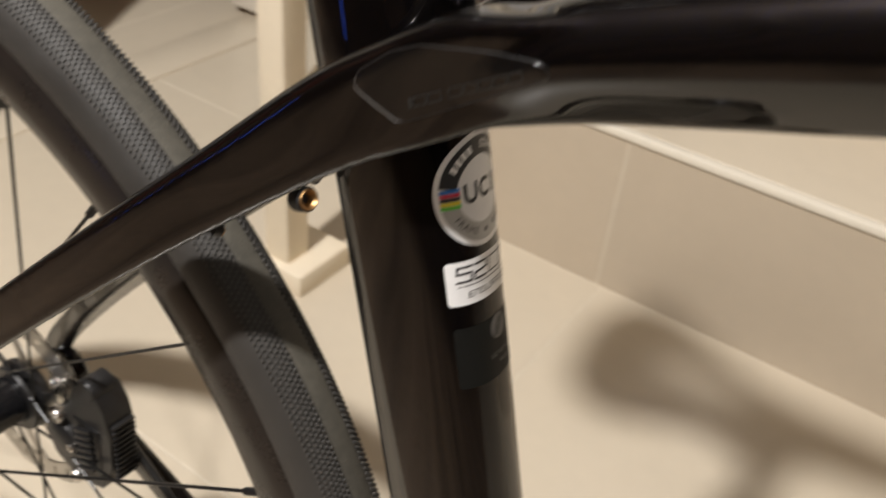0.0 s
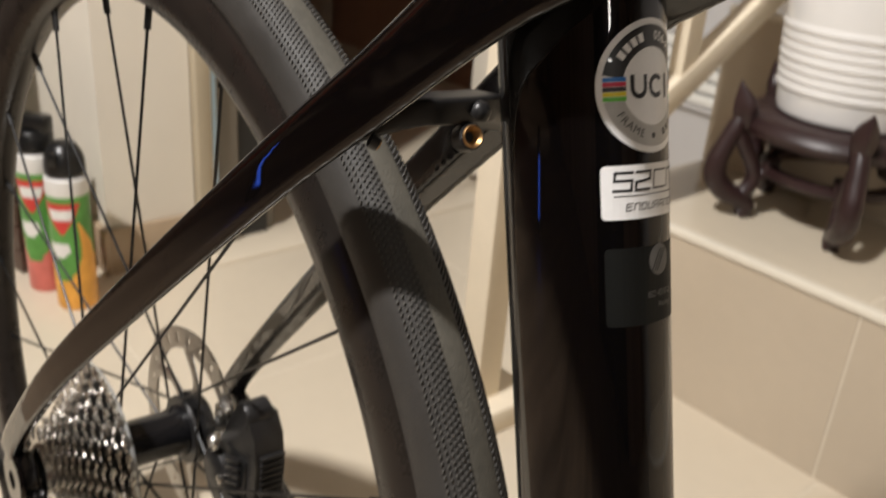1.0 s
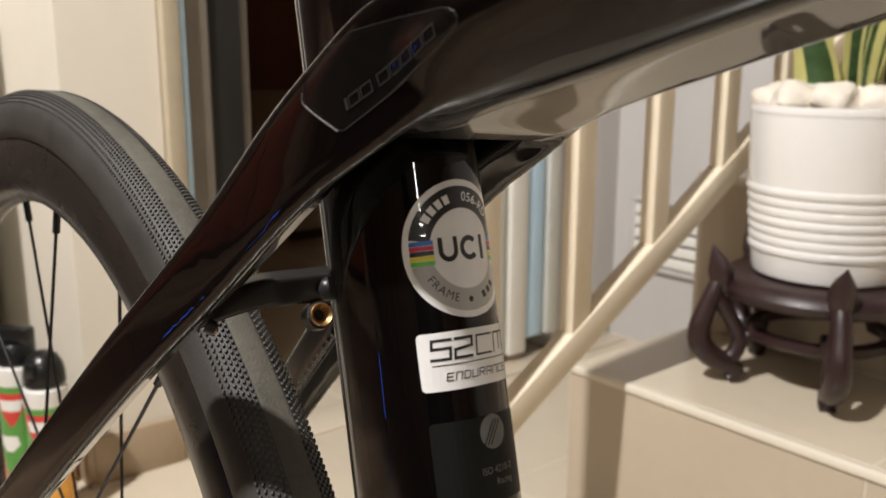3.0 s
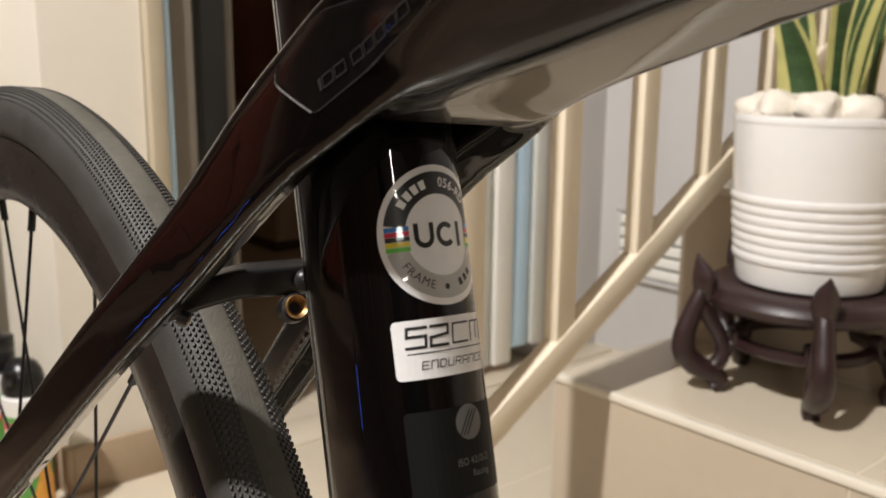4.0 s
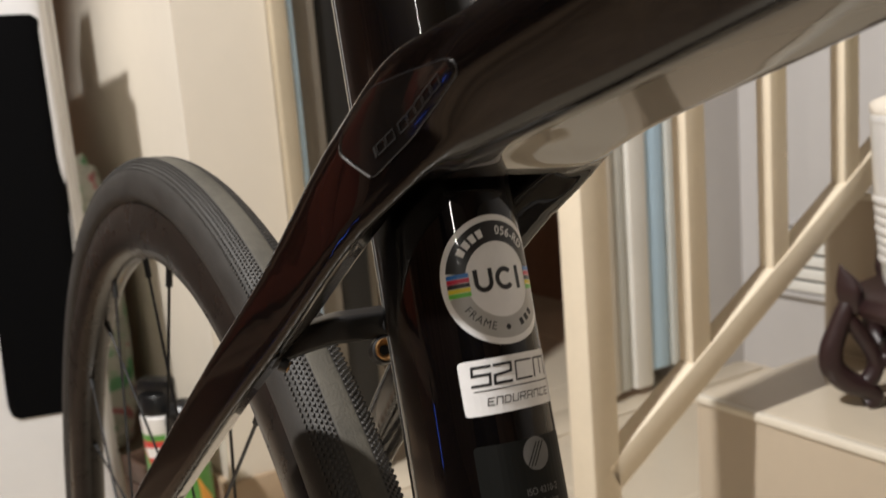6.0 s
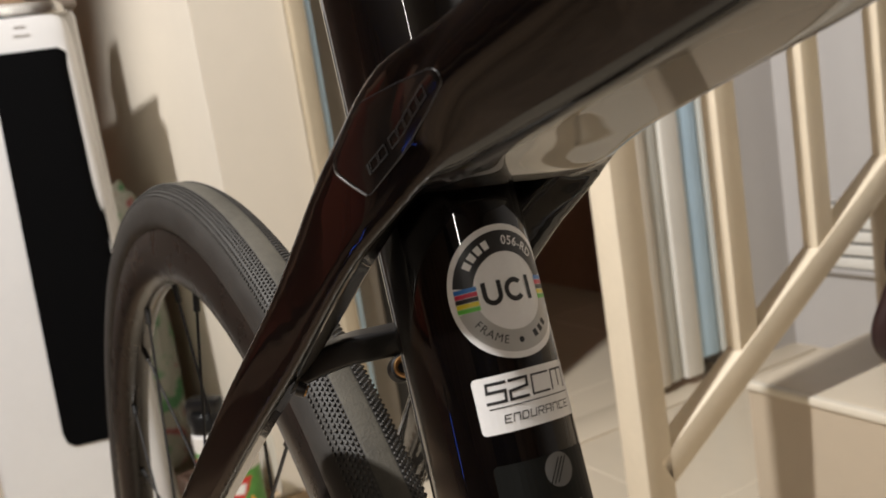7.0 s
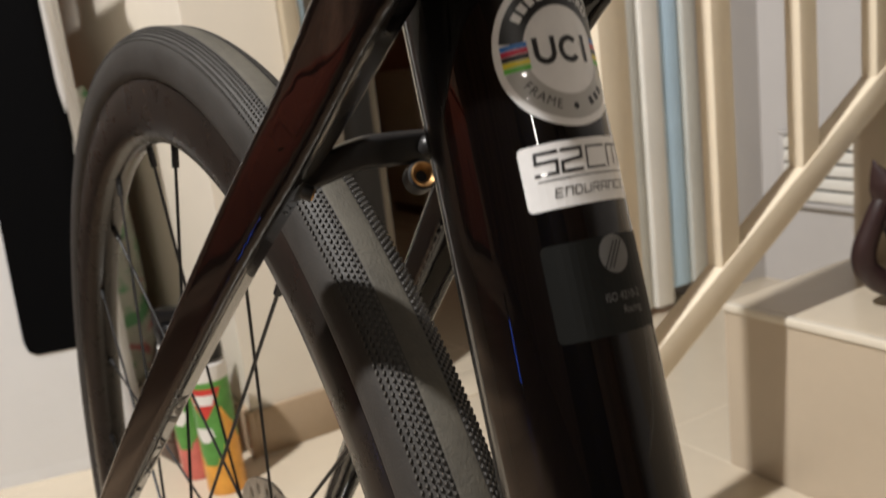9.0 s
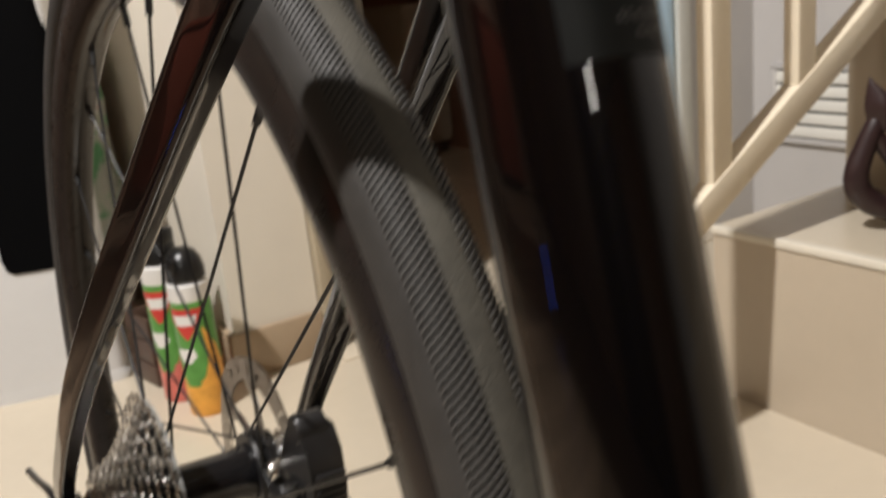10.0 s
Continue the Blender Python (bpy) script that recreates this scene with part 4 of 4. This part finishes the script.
def side_panel(side):
    bm = bmesh.new()
    rows = [[bm.verts.new(on_shell(p.x, p.y, side, lift)) for p in plate_ring(k)] for k, lift in ((1.0, -0.6), (1.0, 0.1), (0.985, 0.3), (0.93, 0.3), (0.86, 0.3), (0.78, 0.3), (0.68, 0.3), (0.57, 0.3), (0.45, 0.3), (0.32, 0.3), (0.18, 0.3), (0.06, 0.3))]
    for a, b in zip(rows, rows[1:]):
        for k in range(len(a)):
            bm.faces.new((a[k - 1], a[k], b[k], b[k - 1]))
    bm.faces.new(rows[-1])
    return bm


for s in (-1, 1):
    plate = bpart("side_plate", side_panel(s), PLATE, label="glossy black side plate")
    ring = [on_shell(p.x, p.y, s, 0.15) for p in plate_ring(1.004)[::2]]
    bpart("rim_line", tube(ring + ring[:1], 0.17, 6, 1), SATIN, plate, "thin dark rim line")
    # One corner of the rim is drawn paler, as a painted glint.
    bpart("edge_glint", tube([on_shell(x, z, s, 0.25) for x, z in ((324.5, 342.6), (318, 345.4), (312.4, 348.3), (312.0, 351.0))], 0.22, 8, 4), EDGE_GLINT, plate, "pale stretch of the rim, painted as a glint")
    along = 0.0
    for wide in (0.9, 4.0, 4.0, 0.0, 4.0, 4.0, 4.0, 4.0, 4.0):
        if wide == 0.0:
            along += 1.6
            continue
        d = 0.3
        outer = [(0, 0), (wide, 0), (wide + 0.7, 2.6), (0.7, 2.6)]
        inner = [(d, d), (wide - d, d), (wide + 0.7 - d, 2.6 - d), (0.7 + d, 2.6 - d)] if wide > 2 else [(0.5, 0.8), (0.55, 0.8), (0.9, 1.8), (0.85, 1.8)]
        bm = bmesh.new()
        o, n = [], []
        for places, loop in ((o, outer), (n, inner)):
            for p in loop:
                v = U0 + UD * (along + p[0]) + UN * p[1]
                places.append(bm.verts.new(on_shell(v.x, v.y, s, 0.6)))
        for k in range(4):
            bm.faces.new((o[k], o[(k + 1) % 4], n[(k + 1) % 4], n[k]))
        bpart("bar", bm, LINE_INK, plate, "dim silver outline", smooth=False)
        along += wide + 0.45

# ---- rear wheel ----
wheel = bpart("rear_wheel", lathe([(12, -34), (17, -30), (17, -24), (15.5, -18), (15.5, 20), (17, 26), (17, 32), (12, 36), (12, -34)], 40, "y"), BLACKGLOSS, label="gloss black hub")
prof = [(-11.6, 316.5), (-13.7, 318.2), (-15.0, 322), (-15.4, 327), (-14.8, 332), (-13.2, 336.2), (-10.6, 339.4), (-7.2, 341.6), (-4.9, 342.4), (-3.6, 342.7), (0, 343.0)]
prof = prof + [(-y, r) for y, r in prof[-2::-1]] + [(10, 313), (-10, 313)]
carcass = lathe([(r, y) for y, r in prof + prof[:1]], 260, "y")
for f in carcass.faces:
    c = f.calc_center_median()
    f.material_index = 1 if abs(c.y) < 5.0 and math.hypot(c.x, c.z) > 338 else 0
tyre = bpart("tyre", carcass, [RUBBER, WORN], wheel, "black road tyre with a smooth worn centre")


def tyre_radius(y):
    ys, rs = [q[0] for q in prof[3:18]], [q[1] for q in prof[3:18]]
    return float(np.interp(y, ys, rs))


def lugs():
    """Small raised studs in staggered rows on both shoulders."""
    verts, faces, tops = [], [], []
    lanes = [s * (5.9 + 1.42 * k) for s in (-1, 1) for k in range(6)]
    shape = [(math.cos(math.pi * k / 3 + 0.3), math.sin(math.pi * k / 3 + 0.3)) for k in range(6)]
    for n, y in enumerate(lanes):
        r0, ra, rb = tyre_radius(y), tyre_radius(y - 0.75), tyre_radius(y + 0.75)
        slope = (rb - ra) / 1.5
        wide = 0.68 / math.sqrt(1 + slope * slope)
        count = 860
        for k in range(count):
            a = 2 * math.pi * (k + 0.5 * (n % 2)) / count
            base = len(verts)
            for lift, g in ((-0.3, 1.0), (0.55, 0.92), (0.8, 0.6)):
                for ca, cy in shape:
                    yy = y + wide * cy * g
                    r = r0 + slope * wide * cy * g + lift / math.sqrt(1 + slope * slope)
                    yy += -slope * lift / math.sqrt(1 + slope * slope)
                    t = a + (0.00245 * ca + 0.0007 * cy) * g
                    verts.append((r * math.cos(t), yy, r * math.sin(t)))
            for q in (0, 6):
                for i in range(6):
                    faces.append((base + q + i, base + q + (i + 1) % 6, base + q + 6 + (i + 1) % 6, base + q + 6 + i))
                    tops.append(0)
            faces.append(tuple(base + 12 + i for i in range(6)))
            tops.append(1)
    me = bpy.data.meshes.new("tread")
    me.from_pydata([MM @ Vector(v) for v in verts], [], faces)
    me.materials.append(RUBBER)
    me.materials.append(STUD)
    me.polygons.foreach_set("material_index", tops)
    ob = new("tread", me)
    ob.parent = tyre
    return tagged(ob, "fine rows of raised tread studs", kind="stuff")


lugs()
rimp = [(-11.0, 316.8), (-12.2, 316.4), (-12.9, 314.6), (-13.4, 306), (-13.2, 298), (-11.5, 290), (-8, 284.5), (-3.5, 282), (0, 281.4)]
rimp = rimp + [(-y, r) for y, r in rimp[-2::-1]]
bpart("rim", lathe([(r, y) for y, r in rimp + rimp[:1]], 220, "y"), RIM, wheel, "dark grey deep rim")
SPOKES = 24
for k in range(SPOKES):
    side = -1 if k % 2 else 1
    a = 2 * math.pi * k / SPOKES + radians(11.1)
    sweep = radians(62) * (1 if (k // 2) % 2 else -1)
    fl_r, fl_y = 20.5, (-21 if side < 0 else 31)
    hub_p = Vector((fl_r * math.cos(a + sweep), fl_y, fl_r * math.sin(a + sweep)))
    rim_p = Vector((283 * math.cos(a), side * 2.5, 283 * math.sin(a)))
    d = (rim_p - hub_p).normalized()
    sp = bpart("spoke", tube([hub_p, (hub_p + rim_p) / 2, rim_p], 0.92, 8, 1), SPOKE, wheel)
    nip = tube([rim_p - d * 13, rim_p - d * 8, rim_p + d * 2], 2.0, 8, 1)
    part("nipple", moved(nip, MM), SPOKE, wheel)
for y0 in (-21, 31):
    bpart("hub_flange", lathe([(14, y0 - 1.6), (23, y0 - 1.6), (23.6, y0), (23, y0 + 1.6), (14, y0 + 1.6), (14, y0 - 1.6)], 40, "y"), SATIN, wheel)


# cassette
def sprocket(teeth, y):
    r = teeth * 12.7 / (2 * math.pi)
    out = []
    for k in range(teeth):
        a = 2 * math.pi * k / teeth
        w = 2 * math.pi / teeth
        for da, dr in ((0.0, -2.6), (0.22, -1.4), (0.36, 2.6), (0.5, 3.2), (0.64, 2.6), (0.78, -1.4)):
            out.append(((r + dr) * math.cos(a + da * w), (r + dr) * math.sin(a + da * w)))
    return prism(out, y - 0.8, y + 0.8, "xz")


for k, teeth in enumerate((30, 27, 24, 21, 19, 17, 15, 14, 13, 12, 11)):
    bpart("sprocket", sprocket(teeth, -27.5 - 3.15 * k), STEEL, wheel, "nickel steel sprocket", smooth=False)
bpart("freehub", lathe([(10, -26), (17, -26), (17, -62), (14, -64), (10, -64), (10, -26)], 30, "y"), STEEL, wheel)
for k in range(7):
    a = 2 * math.pi * k / 7
    web = box(17, 48, -3.5, 3.5, -2.2, 2.2)
    bmesh.ops.rotate(web, verts=web.verts, cent=(0, 0, 0), matrix=Matrix.Rotation(radians(90), 3, "X"))
    web = moved(web, Matrix.Translation((0, -30, 0)) @ Matrix.Rotation(a, 4, "Y"))
    bpart("sprocket_arm", web, STEEL, wheel)

# brake rotor: a braking ring with slots on six curved arms
def rotor():
    bm = bmesh.new()
    n = 144
    for y in (37.0, 38.8):
        def ringpt(r, a):
            return bm.verts.new((r * math.cos(a), y, r * math.sin(a)))
        bands = [(70, 65), (65, 59), (59, 55)]
        for b, (r1, r0) in enumerate(bands):
            for k in range(n):
                if b == 1 and k % 6 in (2, 3):
                    continue
                w = 1.0 * math.sin(12 * math.pi * k / n)
                w2 = 1.0 * math.sin(12 * math.pi * (k + 1) / n)
                a, c = 2 * math.pi * k / n, 2 * math.pi * (k + 1) / n
                q = [ringpt(r1 + (w if b == 0 else 0), a), ringpt(r1 + (w2 if b == 0 else 0), c), ringpt(r0, c), ringpt(r0, a)]
                bm.faces.new(q)
    bmesh.ops.remove_doubles(bm, verts=bm.verts, dist=0.01)
    return bm


bpart("brake_rotor", rotor(), ROTOR, wheel, "steel disc brake rotor with slots", smooth=False)
for k in range(6):
    a = 2 * math.pi * k / 6 + 0.3
    arm = tube([(20 * math.cos(a), 37.9, 20 * math.sin(a), 6.5), (38 * math.cos(a + 0.16), 37.9, 38 * math.sin(a + 0.16), 4.2), (57 * math.cos(a + 0.42), 37.9, 57 * math.sin(a + 0.42), 6.0)], 4, 10, 6)
    for v in arm.verts:
        v.co.y = 37.9 + (v.co.y - 37.9) * 0.2
    bpart("rotor_arm", arm, ROTOR, wheel)
bpart("lock_ring", lathe([(8, 36), (23, 36), (25, 37), (25, 41), (22, 45), (8, 45), (8, 36)], 36, "y"), SATIN, wheel)
bpart("spoke_guard", lathe([(27, -24.6), (56, -25.2), (60, -24.4), (60, -23.4), (56, -24.0), (27, -23.4), (27, -24.6)], 64, "y"), GUARD, wheel, "clear plastic spoke guard")

# brake caliper: round piston housing, finned heat sink, lugs and steel bolts
shape = [(54, -14), (44, 6), (54, 32), (76, 52), (88, 78), (96, 86), (112, 86), (122, 72), (127, 48), (126, 16), (112, -16), (82, -26)]
CAL = Matrix.Translation((70, 26, 12)) @ Matrix.Diagonal((0.78, 0.8, 0.78, 1)) @ Matrix.Translation((-85, -26, -22))


def calpart(name, bm, material, parent=bike, label=""):
    return bpart(name, moved(bm, CAL), material, parent, label)


cal = calpart("brake_caliper", prism(shape, 27, 52, "xz", 2.5), SATIN, label="black disc brake caliper with cooling fins")
calpart("piston_housing", lathe([(0, 21), (13, 21), (17, 23), (18.5, 27), (18.5, 34), (0, 34)], 40, "y", (72, 0, 16)), SATIN, cal)
calpart("piston_cap", lathe([(0, 19.6), (3.2, 19.6), (4, 20.2), (4.2, 22), (0, 22)], 20, "y", (84, 0, 16)), STEEL, cal, "small steel port screw")
# No hollow here: a darker block gives the shade between the fins.
sink = calpart("heat_sink", box(84, 114, 25.6, 30, -4, 48, 0.8), BLACKCAP, cal, "dark block standing in for the shaded recess between fins")
for k in range(7):
    fin = box(-11, 11, 22.2, 26.2, -1.5, 1.5, 0.5)
    calpart("cooling_fin", moved(fin, Matrix.Translation((98, 0, 0 + 7.0 * k)) @ Matrix.Rotation(radians(-24), 4, "Y")), SATIN, sink)
for k in range(11):
    calpart("tooth", box(124.5, 129, 30, 50, 2 + 5.4 * k, 4.6 + 5.4 * k, 0.6), SATIN, cal)
for x, z, r in ((70, 42, 7.0), (86, -14, 6.4)):
    calpart("caliper_bolt", lathe([(0, 21.5), (r * 0.45, 21.5), (r * 0.5, 19.5), (r * 0.85, 19.3), (r, 20.6), (r, 28), (0, 28)], 24, "y", (x, 0, z)), STEEL, cal, "bright steel bolt head")
calpart("mount_lug", lathe([(0, 26), (9, 26), (10.5, 28), (10.5, 46), (0, 46)], 28, "y", (104, 0, 84)), SATIN, cal)
calpart("pad_carrier", box(48, 66, 33.5, 35.6, 34, 62, 0.6), STEEL, cal, "steel pad plate")
calpart("pad_carrier", box(44, 64, 40.2, 42.2, 38, 66, 0.6), STEEL, cal, "steel pad plate")
calpart("pad_pin", tube([(56, 30, 56), (56, 38, 57), (56, 46, 58)], 2.0, 10, 2), STEEL, cal, "steel pad pin")
bpart("brake_hose", tube([(96, 47, 10), (120, 47, -8), (150, 45, -24), (200, 40, -36), (300, 30, -52)], 2.6, 12, 6), BLACKCAP, label="black brake hose")
bpart("gear_cable", tube([(-200, -72, -52), (-150, -72, -38), (-100, -71, -24), (-62, -70, -22), (-52, -69, -36), (-56, -66, -60)], 2.5, 12, 6), BLACKCAP, label="black gear cable loop")


# ---- labels on the seat tube, wrapped round its front ----
ARC = [(0.0, TA, 0.0)]
for k in range(1, 400):
    t = 0.5 * math.pi * k / 400
    x, y = TA * math.cos(t) ** (2 / TN), TB * math.sin(t) ** (2 / TN)
    ARC.append((ARC[-1][0] + math.hypot(x - ARC[-1][1], y - ARC[-1][2]), x, y))


def on_tube(u, z, lift):
    """A place on the front of the seat tube: u millimetres round from its middle, z up its axis."""
    s = abs(u)
    x = float(np.interp(s, [q[0] for q in ARC], [q[1] for q in ARC]))
    y = math.copysign(float(np.interp(s, [q[0] for q in ARC], [q[2] for q in ARC])), u)
    n = (TU * (abs(x) / TA) ** (TN - 1) / TA + Vector((0, math.copysign((abs(y) / TB) ** (TN - 1) / TB, y), 0))).normalized()
    return tube_centre(0) + AX * (z / AX.z) + TU * x + Vector((0, y, 0)) + n * lift


def wrapped(bm, lift, longest=1.6):
    bmesh.ops.triangulate(bm, faces=bm.faces)
    for _ in range(4):
        long = [e for e in bm.edges if e.calc_length() > longest]
        if not long:
            break
        bmesh.ops.subdivide_edges(bm, edges=long, cuts=1)
        bmesh.ops.triangulate(bm, faces=bm.faces)
    for v in bm.verts:
        v.co = on_tube(v.co.x, v.co.y, lift)
    return bm


def letters(text, size, wide=1.0, bold=0.0, slant=0.0, gap=1.0):
    """Flat lettering, centred on the origin."""
    cu = bpy.data.curves.new("letters", "FONT")
    cu.body, cu.size, cu.offset, cu.shear, cu.space_character = text, size, bold, slant, gap
    cu.align_x, cu.align_y, cu.resolution_u = "CENTER", "CENTER", 4
    ob = new("letters", cu)
    bpy.context.view_layer.update()
    got = ob.evaluated_get(bpy.context.evaluated_depsgraph_get())
    me = got.to_mesh()
    bm = bmesh.new()
    bm.from_mesh(me)
    got.to_mesh_clear()
    bpy.data.objects.remove(ob)
    bpy.data.curves.remove(cu)
    for v in bm.verts:
        v.co.x *= wide
    return bm


STROKES = {
    "5": [[(1, 1), (0, 1), (0, 0.56), (1, 0.56), (1, 0), (0, 0)]],
    "2": [[(0, 1), (1, 1), (1, 0.56), (0, 0.44), (0, 0), (1, 0)]],
    "C": [[(1, 1), (0, 1), (0, 0), (1, 0)]],
    "M": [[(0, 0), (0, 1), (1, 1), (1, 0)], [(0.5, 1), (0.5, 0.12)]],
    "E": [[(1, 1), (0, 1), (0, 0), (1, 0)], [(0, 0.5), (0.85, 0.5)]],
    "N": [[(0, 0), (0, 1), (1, 1), (1, 0)]],
    "D": [[(0, 0), (0, 1), (0.8, 1), (1, 0.8), (1, 0.2), (0.8, 0), (0, 0)]],
    "U": [[(0, 1), (0, 0), (1, 0), (1, 1)]],
    "R": [[(0, 0), (0, 1), (1, 1), (1, 0.48), (0, 0.48)], [(0.5, 0.48), (1, 0)]],
    "A": [[(0, 0), (0, 1), (1, 1), (1, 0)], [(0, 0.42), (1, 0.42)]],
}


def square_letters(text, w, h, gap, pen, slant=0.0):
    """Thin squarish lettering made of straight pen strokes, centred on the origin."""
    bm = bmesh.new()
    total = len(text) * w + (len(text) - 1) * gap
    for n, ch in enumerate(text):
        x0 = -total / 2 + n * (w + gap)
        for line in STROKES[ch]:
            pts = [Vector((x0 + px * w, (py - 0.5) * h)) for px, py in line]
            for a, b in zip(pts, pts[1:]):
                d = (b - a).normalized() * (pen / 2)
                s = Vector((-d.y, d.x))
                bm.faces.new([bm.verts.new((p.x + slant * p.y, p.y, 0)) for p in (a - d - s, b + d - s, b + d + s, a - d + s)])
    return bm


def flat(outline):
    bm = bmesh.new()
    bm.faces.new([bm.verts.new((x, y, 0)) for x, y in outline])
    return bm


def sector(r0, r1, a0, a1, n=48, m=4):
    bm = bmesh.new()
    rows = []
    for k in range(n + 1):
        a = radians(a0 + (a1 - a0) * k / n)
        rows.append([bm.verts.new(((r0 + (r1 - r0) * i / m) * math.cos(a), (r0 + (r1 - r0) * i / m) * math.sin(a), 0)) for i in range(m + 1)])
    for a, b in zip(rows, rows[1:]):
        for i in range(m):
            bm.faces.new((a[i], a[i + 1], b[i + 1], b[i]))
    return bm


def rounded(w, h, r, n=6):
    out = []
    for cx, cy, a0 in ((w / 2 - r, h / 2 - r, 0), (-w / 2 + r, h / 2 - r, 90), (-w / 2 + r, -h / 2 + r, 180), (w / 2 - r, -h / 2 + r, 270)):
        for k in range(n + 1):
            a = radians(a0 + 90 * k / n)
            out.append((cx + r * math.cos(a), cy + r * math.sin(a)))
    return out


def put(name, bm, at, lift, material, parent, label=""):
    bm.transform(Matrix.Translation((at[0], at[1], 0)))
    return bpart(name, wrapped(bm, lift), material, parent, label, smooth=False)


def bent(bm, r, middle, inward=False):
    """Bends lettering round a circle; middle: the degrees of its centre."""
    for v in bm.verts:
        if inward:
            a = radians(middle) + v.co.x / r
            q = r - v.co.y
        else:
            a = radians(middle) - v.co.x / r
            q = r + v.co.y
        v.co = Vector((q * math.cos(a), q * math.sin(a), 0))
    return bm


DISC = (-0.6, 307.3)
disc = put("round_label", sector(0.05, 17.0, 0, 360, 96, 10), DISC, 0.10, STICKER, bike, "round white approval sticker with coloured stripes")
put("label_ring", sector(9.9, 15.4, 12, 168), DISC, 0.16, INK, disc, "black upper band")
put("label_ring", sector(9.9, 15.4, 194, 346), DISC, 0.16, STICKER_GREY, disc, "grey lower band")
for s in (-1, 1):
    for k, m in enumerate((BLUE, RED, INK, YELLOW, GREEN)):
        y1 = 2.6 - 1.22 * k
        x0, x1 = (-15.1, -8.9) if s < 0 else (9.2, 15.1)
        put("stripe", flat([(x0, y1 - 1.12), (x1, y1 - 1.12), (x1, y1), (x0, y1)]), DISC, 0.2, m, disc)
# three plain shapes in the middle: an open-topped loop, an open-sided loop and a bar
loop = sector(1.5, 2.75, 180, 360, 24, 2)
join(loop, flat([(-2.75, -0.02), (-1.5, -0.02), (-1.5, 3.3), (-2.75, 3.3)]))
join(loop, flat([(1.5, -0.02), (2.75, -0.02), (2.75, 3.3), (1.5, 3.3)]))
put("mark", loop, (DISC[0] - 5.0, DISC[1] - 0.3), 0.2, INK, disc)
put("mark", sector(1.75, 3.05, 42, 318, 30, 2), (DISC[0] + 1.5, DISC[1] - 0.0), 0.2, INK, disc)
put("mark", flat([(-0.65, -3.05), (0.65, -3.05), (0.65, 3.05), (-0.65, 3.05)]), (DISC[0] + 5.9, DISC[1]), 0.2, INK, disc)
put("lettering", bent(letters("056-RD", 3.3, 0.95, 0.04, 0, 1.1), 12.7, 62), DISC, 0.22, STICKER, disc)
for k in range(4):
    put("bar", bent(flat([(-0.85, -1.1), (0.85, -1.1), (0.85, 1.1), (-0.85, 1.1)]), 12.7, 142 - 11 * k), DISC, 0.22, STICKER, disc)
put("lettering", bent(letters("FRAME", 3.0, 0.95, 0.0, 0, 1.15), 12.6, 232, True), DISC, 0.22, INK, disc)
put("dot", sector(0.02, 0.75, 0, 360, 16, 2), (DISC[0], DISC[1] - 12.6), 0.22, INK, disc)
for k in range(3):
    put("bar", bent(flat([(-0.7, -0.9), (0.7, -0.9), (0.7, 0.9), (-0.7, 0.9)]), 12.6, 292 + 10 * k), DISC, 0.22, INK, disc)

SIZE = (-1.4, 280.6)
size_label = put("size_label", flat(rounded(31.0, 14.0, 1.3)), SIZE, 0.10, STICKER, bike, "white size sticker with black lettering")
put("lettering", square_letters("52", 4.8, 4.6, 1.3, 0.72, 0.1), (SIZE[0] - 6.4, SIZE[1] + 2.8), 0.16, INK, size_label)
put("lettering", square_letters("CM", 5.2, 4.6, 1.2, 0.5, 0.1), (SIZE[0] + 6.4, SIZE[1] + 2.8), 0.16, INK, size_label)
put("rule", flat([(-12.0, -0.14), (13.0, -0.14), (13.0, 0.14), (-12.0, 0.14)]), (SIZE[0], SIZE[1] - 0.9), 0.16, INK, size_label)
put("lettering", square_letters("ENDURANCE", 1.6, 1.75, 0.72, 0.27, 0.2), (SIZE[0] + 1.4, SIZE[1] - 3.8), 0.16, INK, size_label)

GREY = (-1.6, 255.6)
grey_label = put("test_label", flat(rounded(29.5, 21.0, 1.4)), GREY, 0.08, GREY_LABEL, bike, "matt dark grey test label")
put("emblem", sector(0.05, 4.2, 0, 360, 40, 4), (1.0, 262.0), 0.14, GREY_INK, grey_label)
for k in (-1, 0, 1):
    put("emblem_line", flat([(-2.6 + 1.1 * k, -2.8), (-2.2 + 1.1 * k, -2.8), (1.6 + 1.1 * k, 3.0), (1.2 + 1.1 * k, 3.0)]), (1.2, 261.8), 0.2, GREY_LABEL, grey_label)
put("lettering", letters("ISO 4210-2", 2.5, 0.9, 0.0), (1.2, 252.8), 0.14, GREY_INK, grey_label)
put("lettering", letters("Racing", 2.3, 0.95, 0.0), (3.2, 249.8), 0.14, GREY_INK, grey_label)

# ---- floor tiles ----
tile_me = link_mesh("floor_tile", box(0.001, 0.599, 0.001, 0.599, -0.008, 0.0, 0.0012, 1), TILE, False)
for i in range(-5, 8):
    for j in range(-1, 4):
        x, y = 0.105 + 0.6 * i, STEP_Y - 0.6 + 0.6 * j
        if x > 4.6 or y < -5:
            continue
        ob = new("floor_tile", tile_me)
        ob.parent = floor
        ob.location = (x, y, FZ)
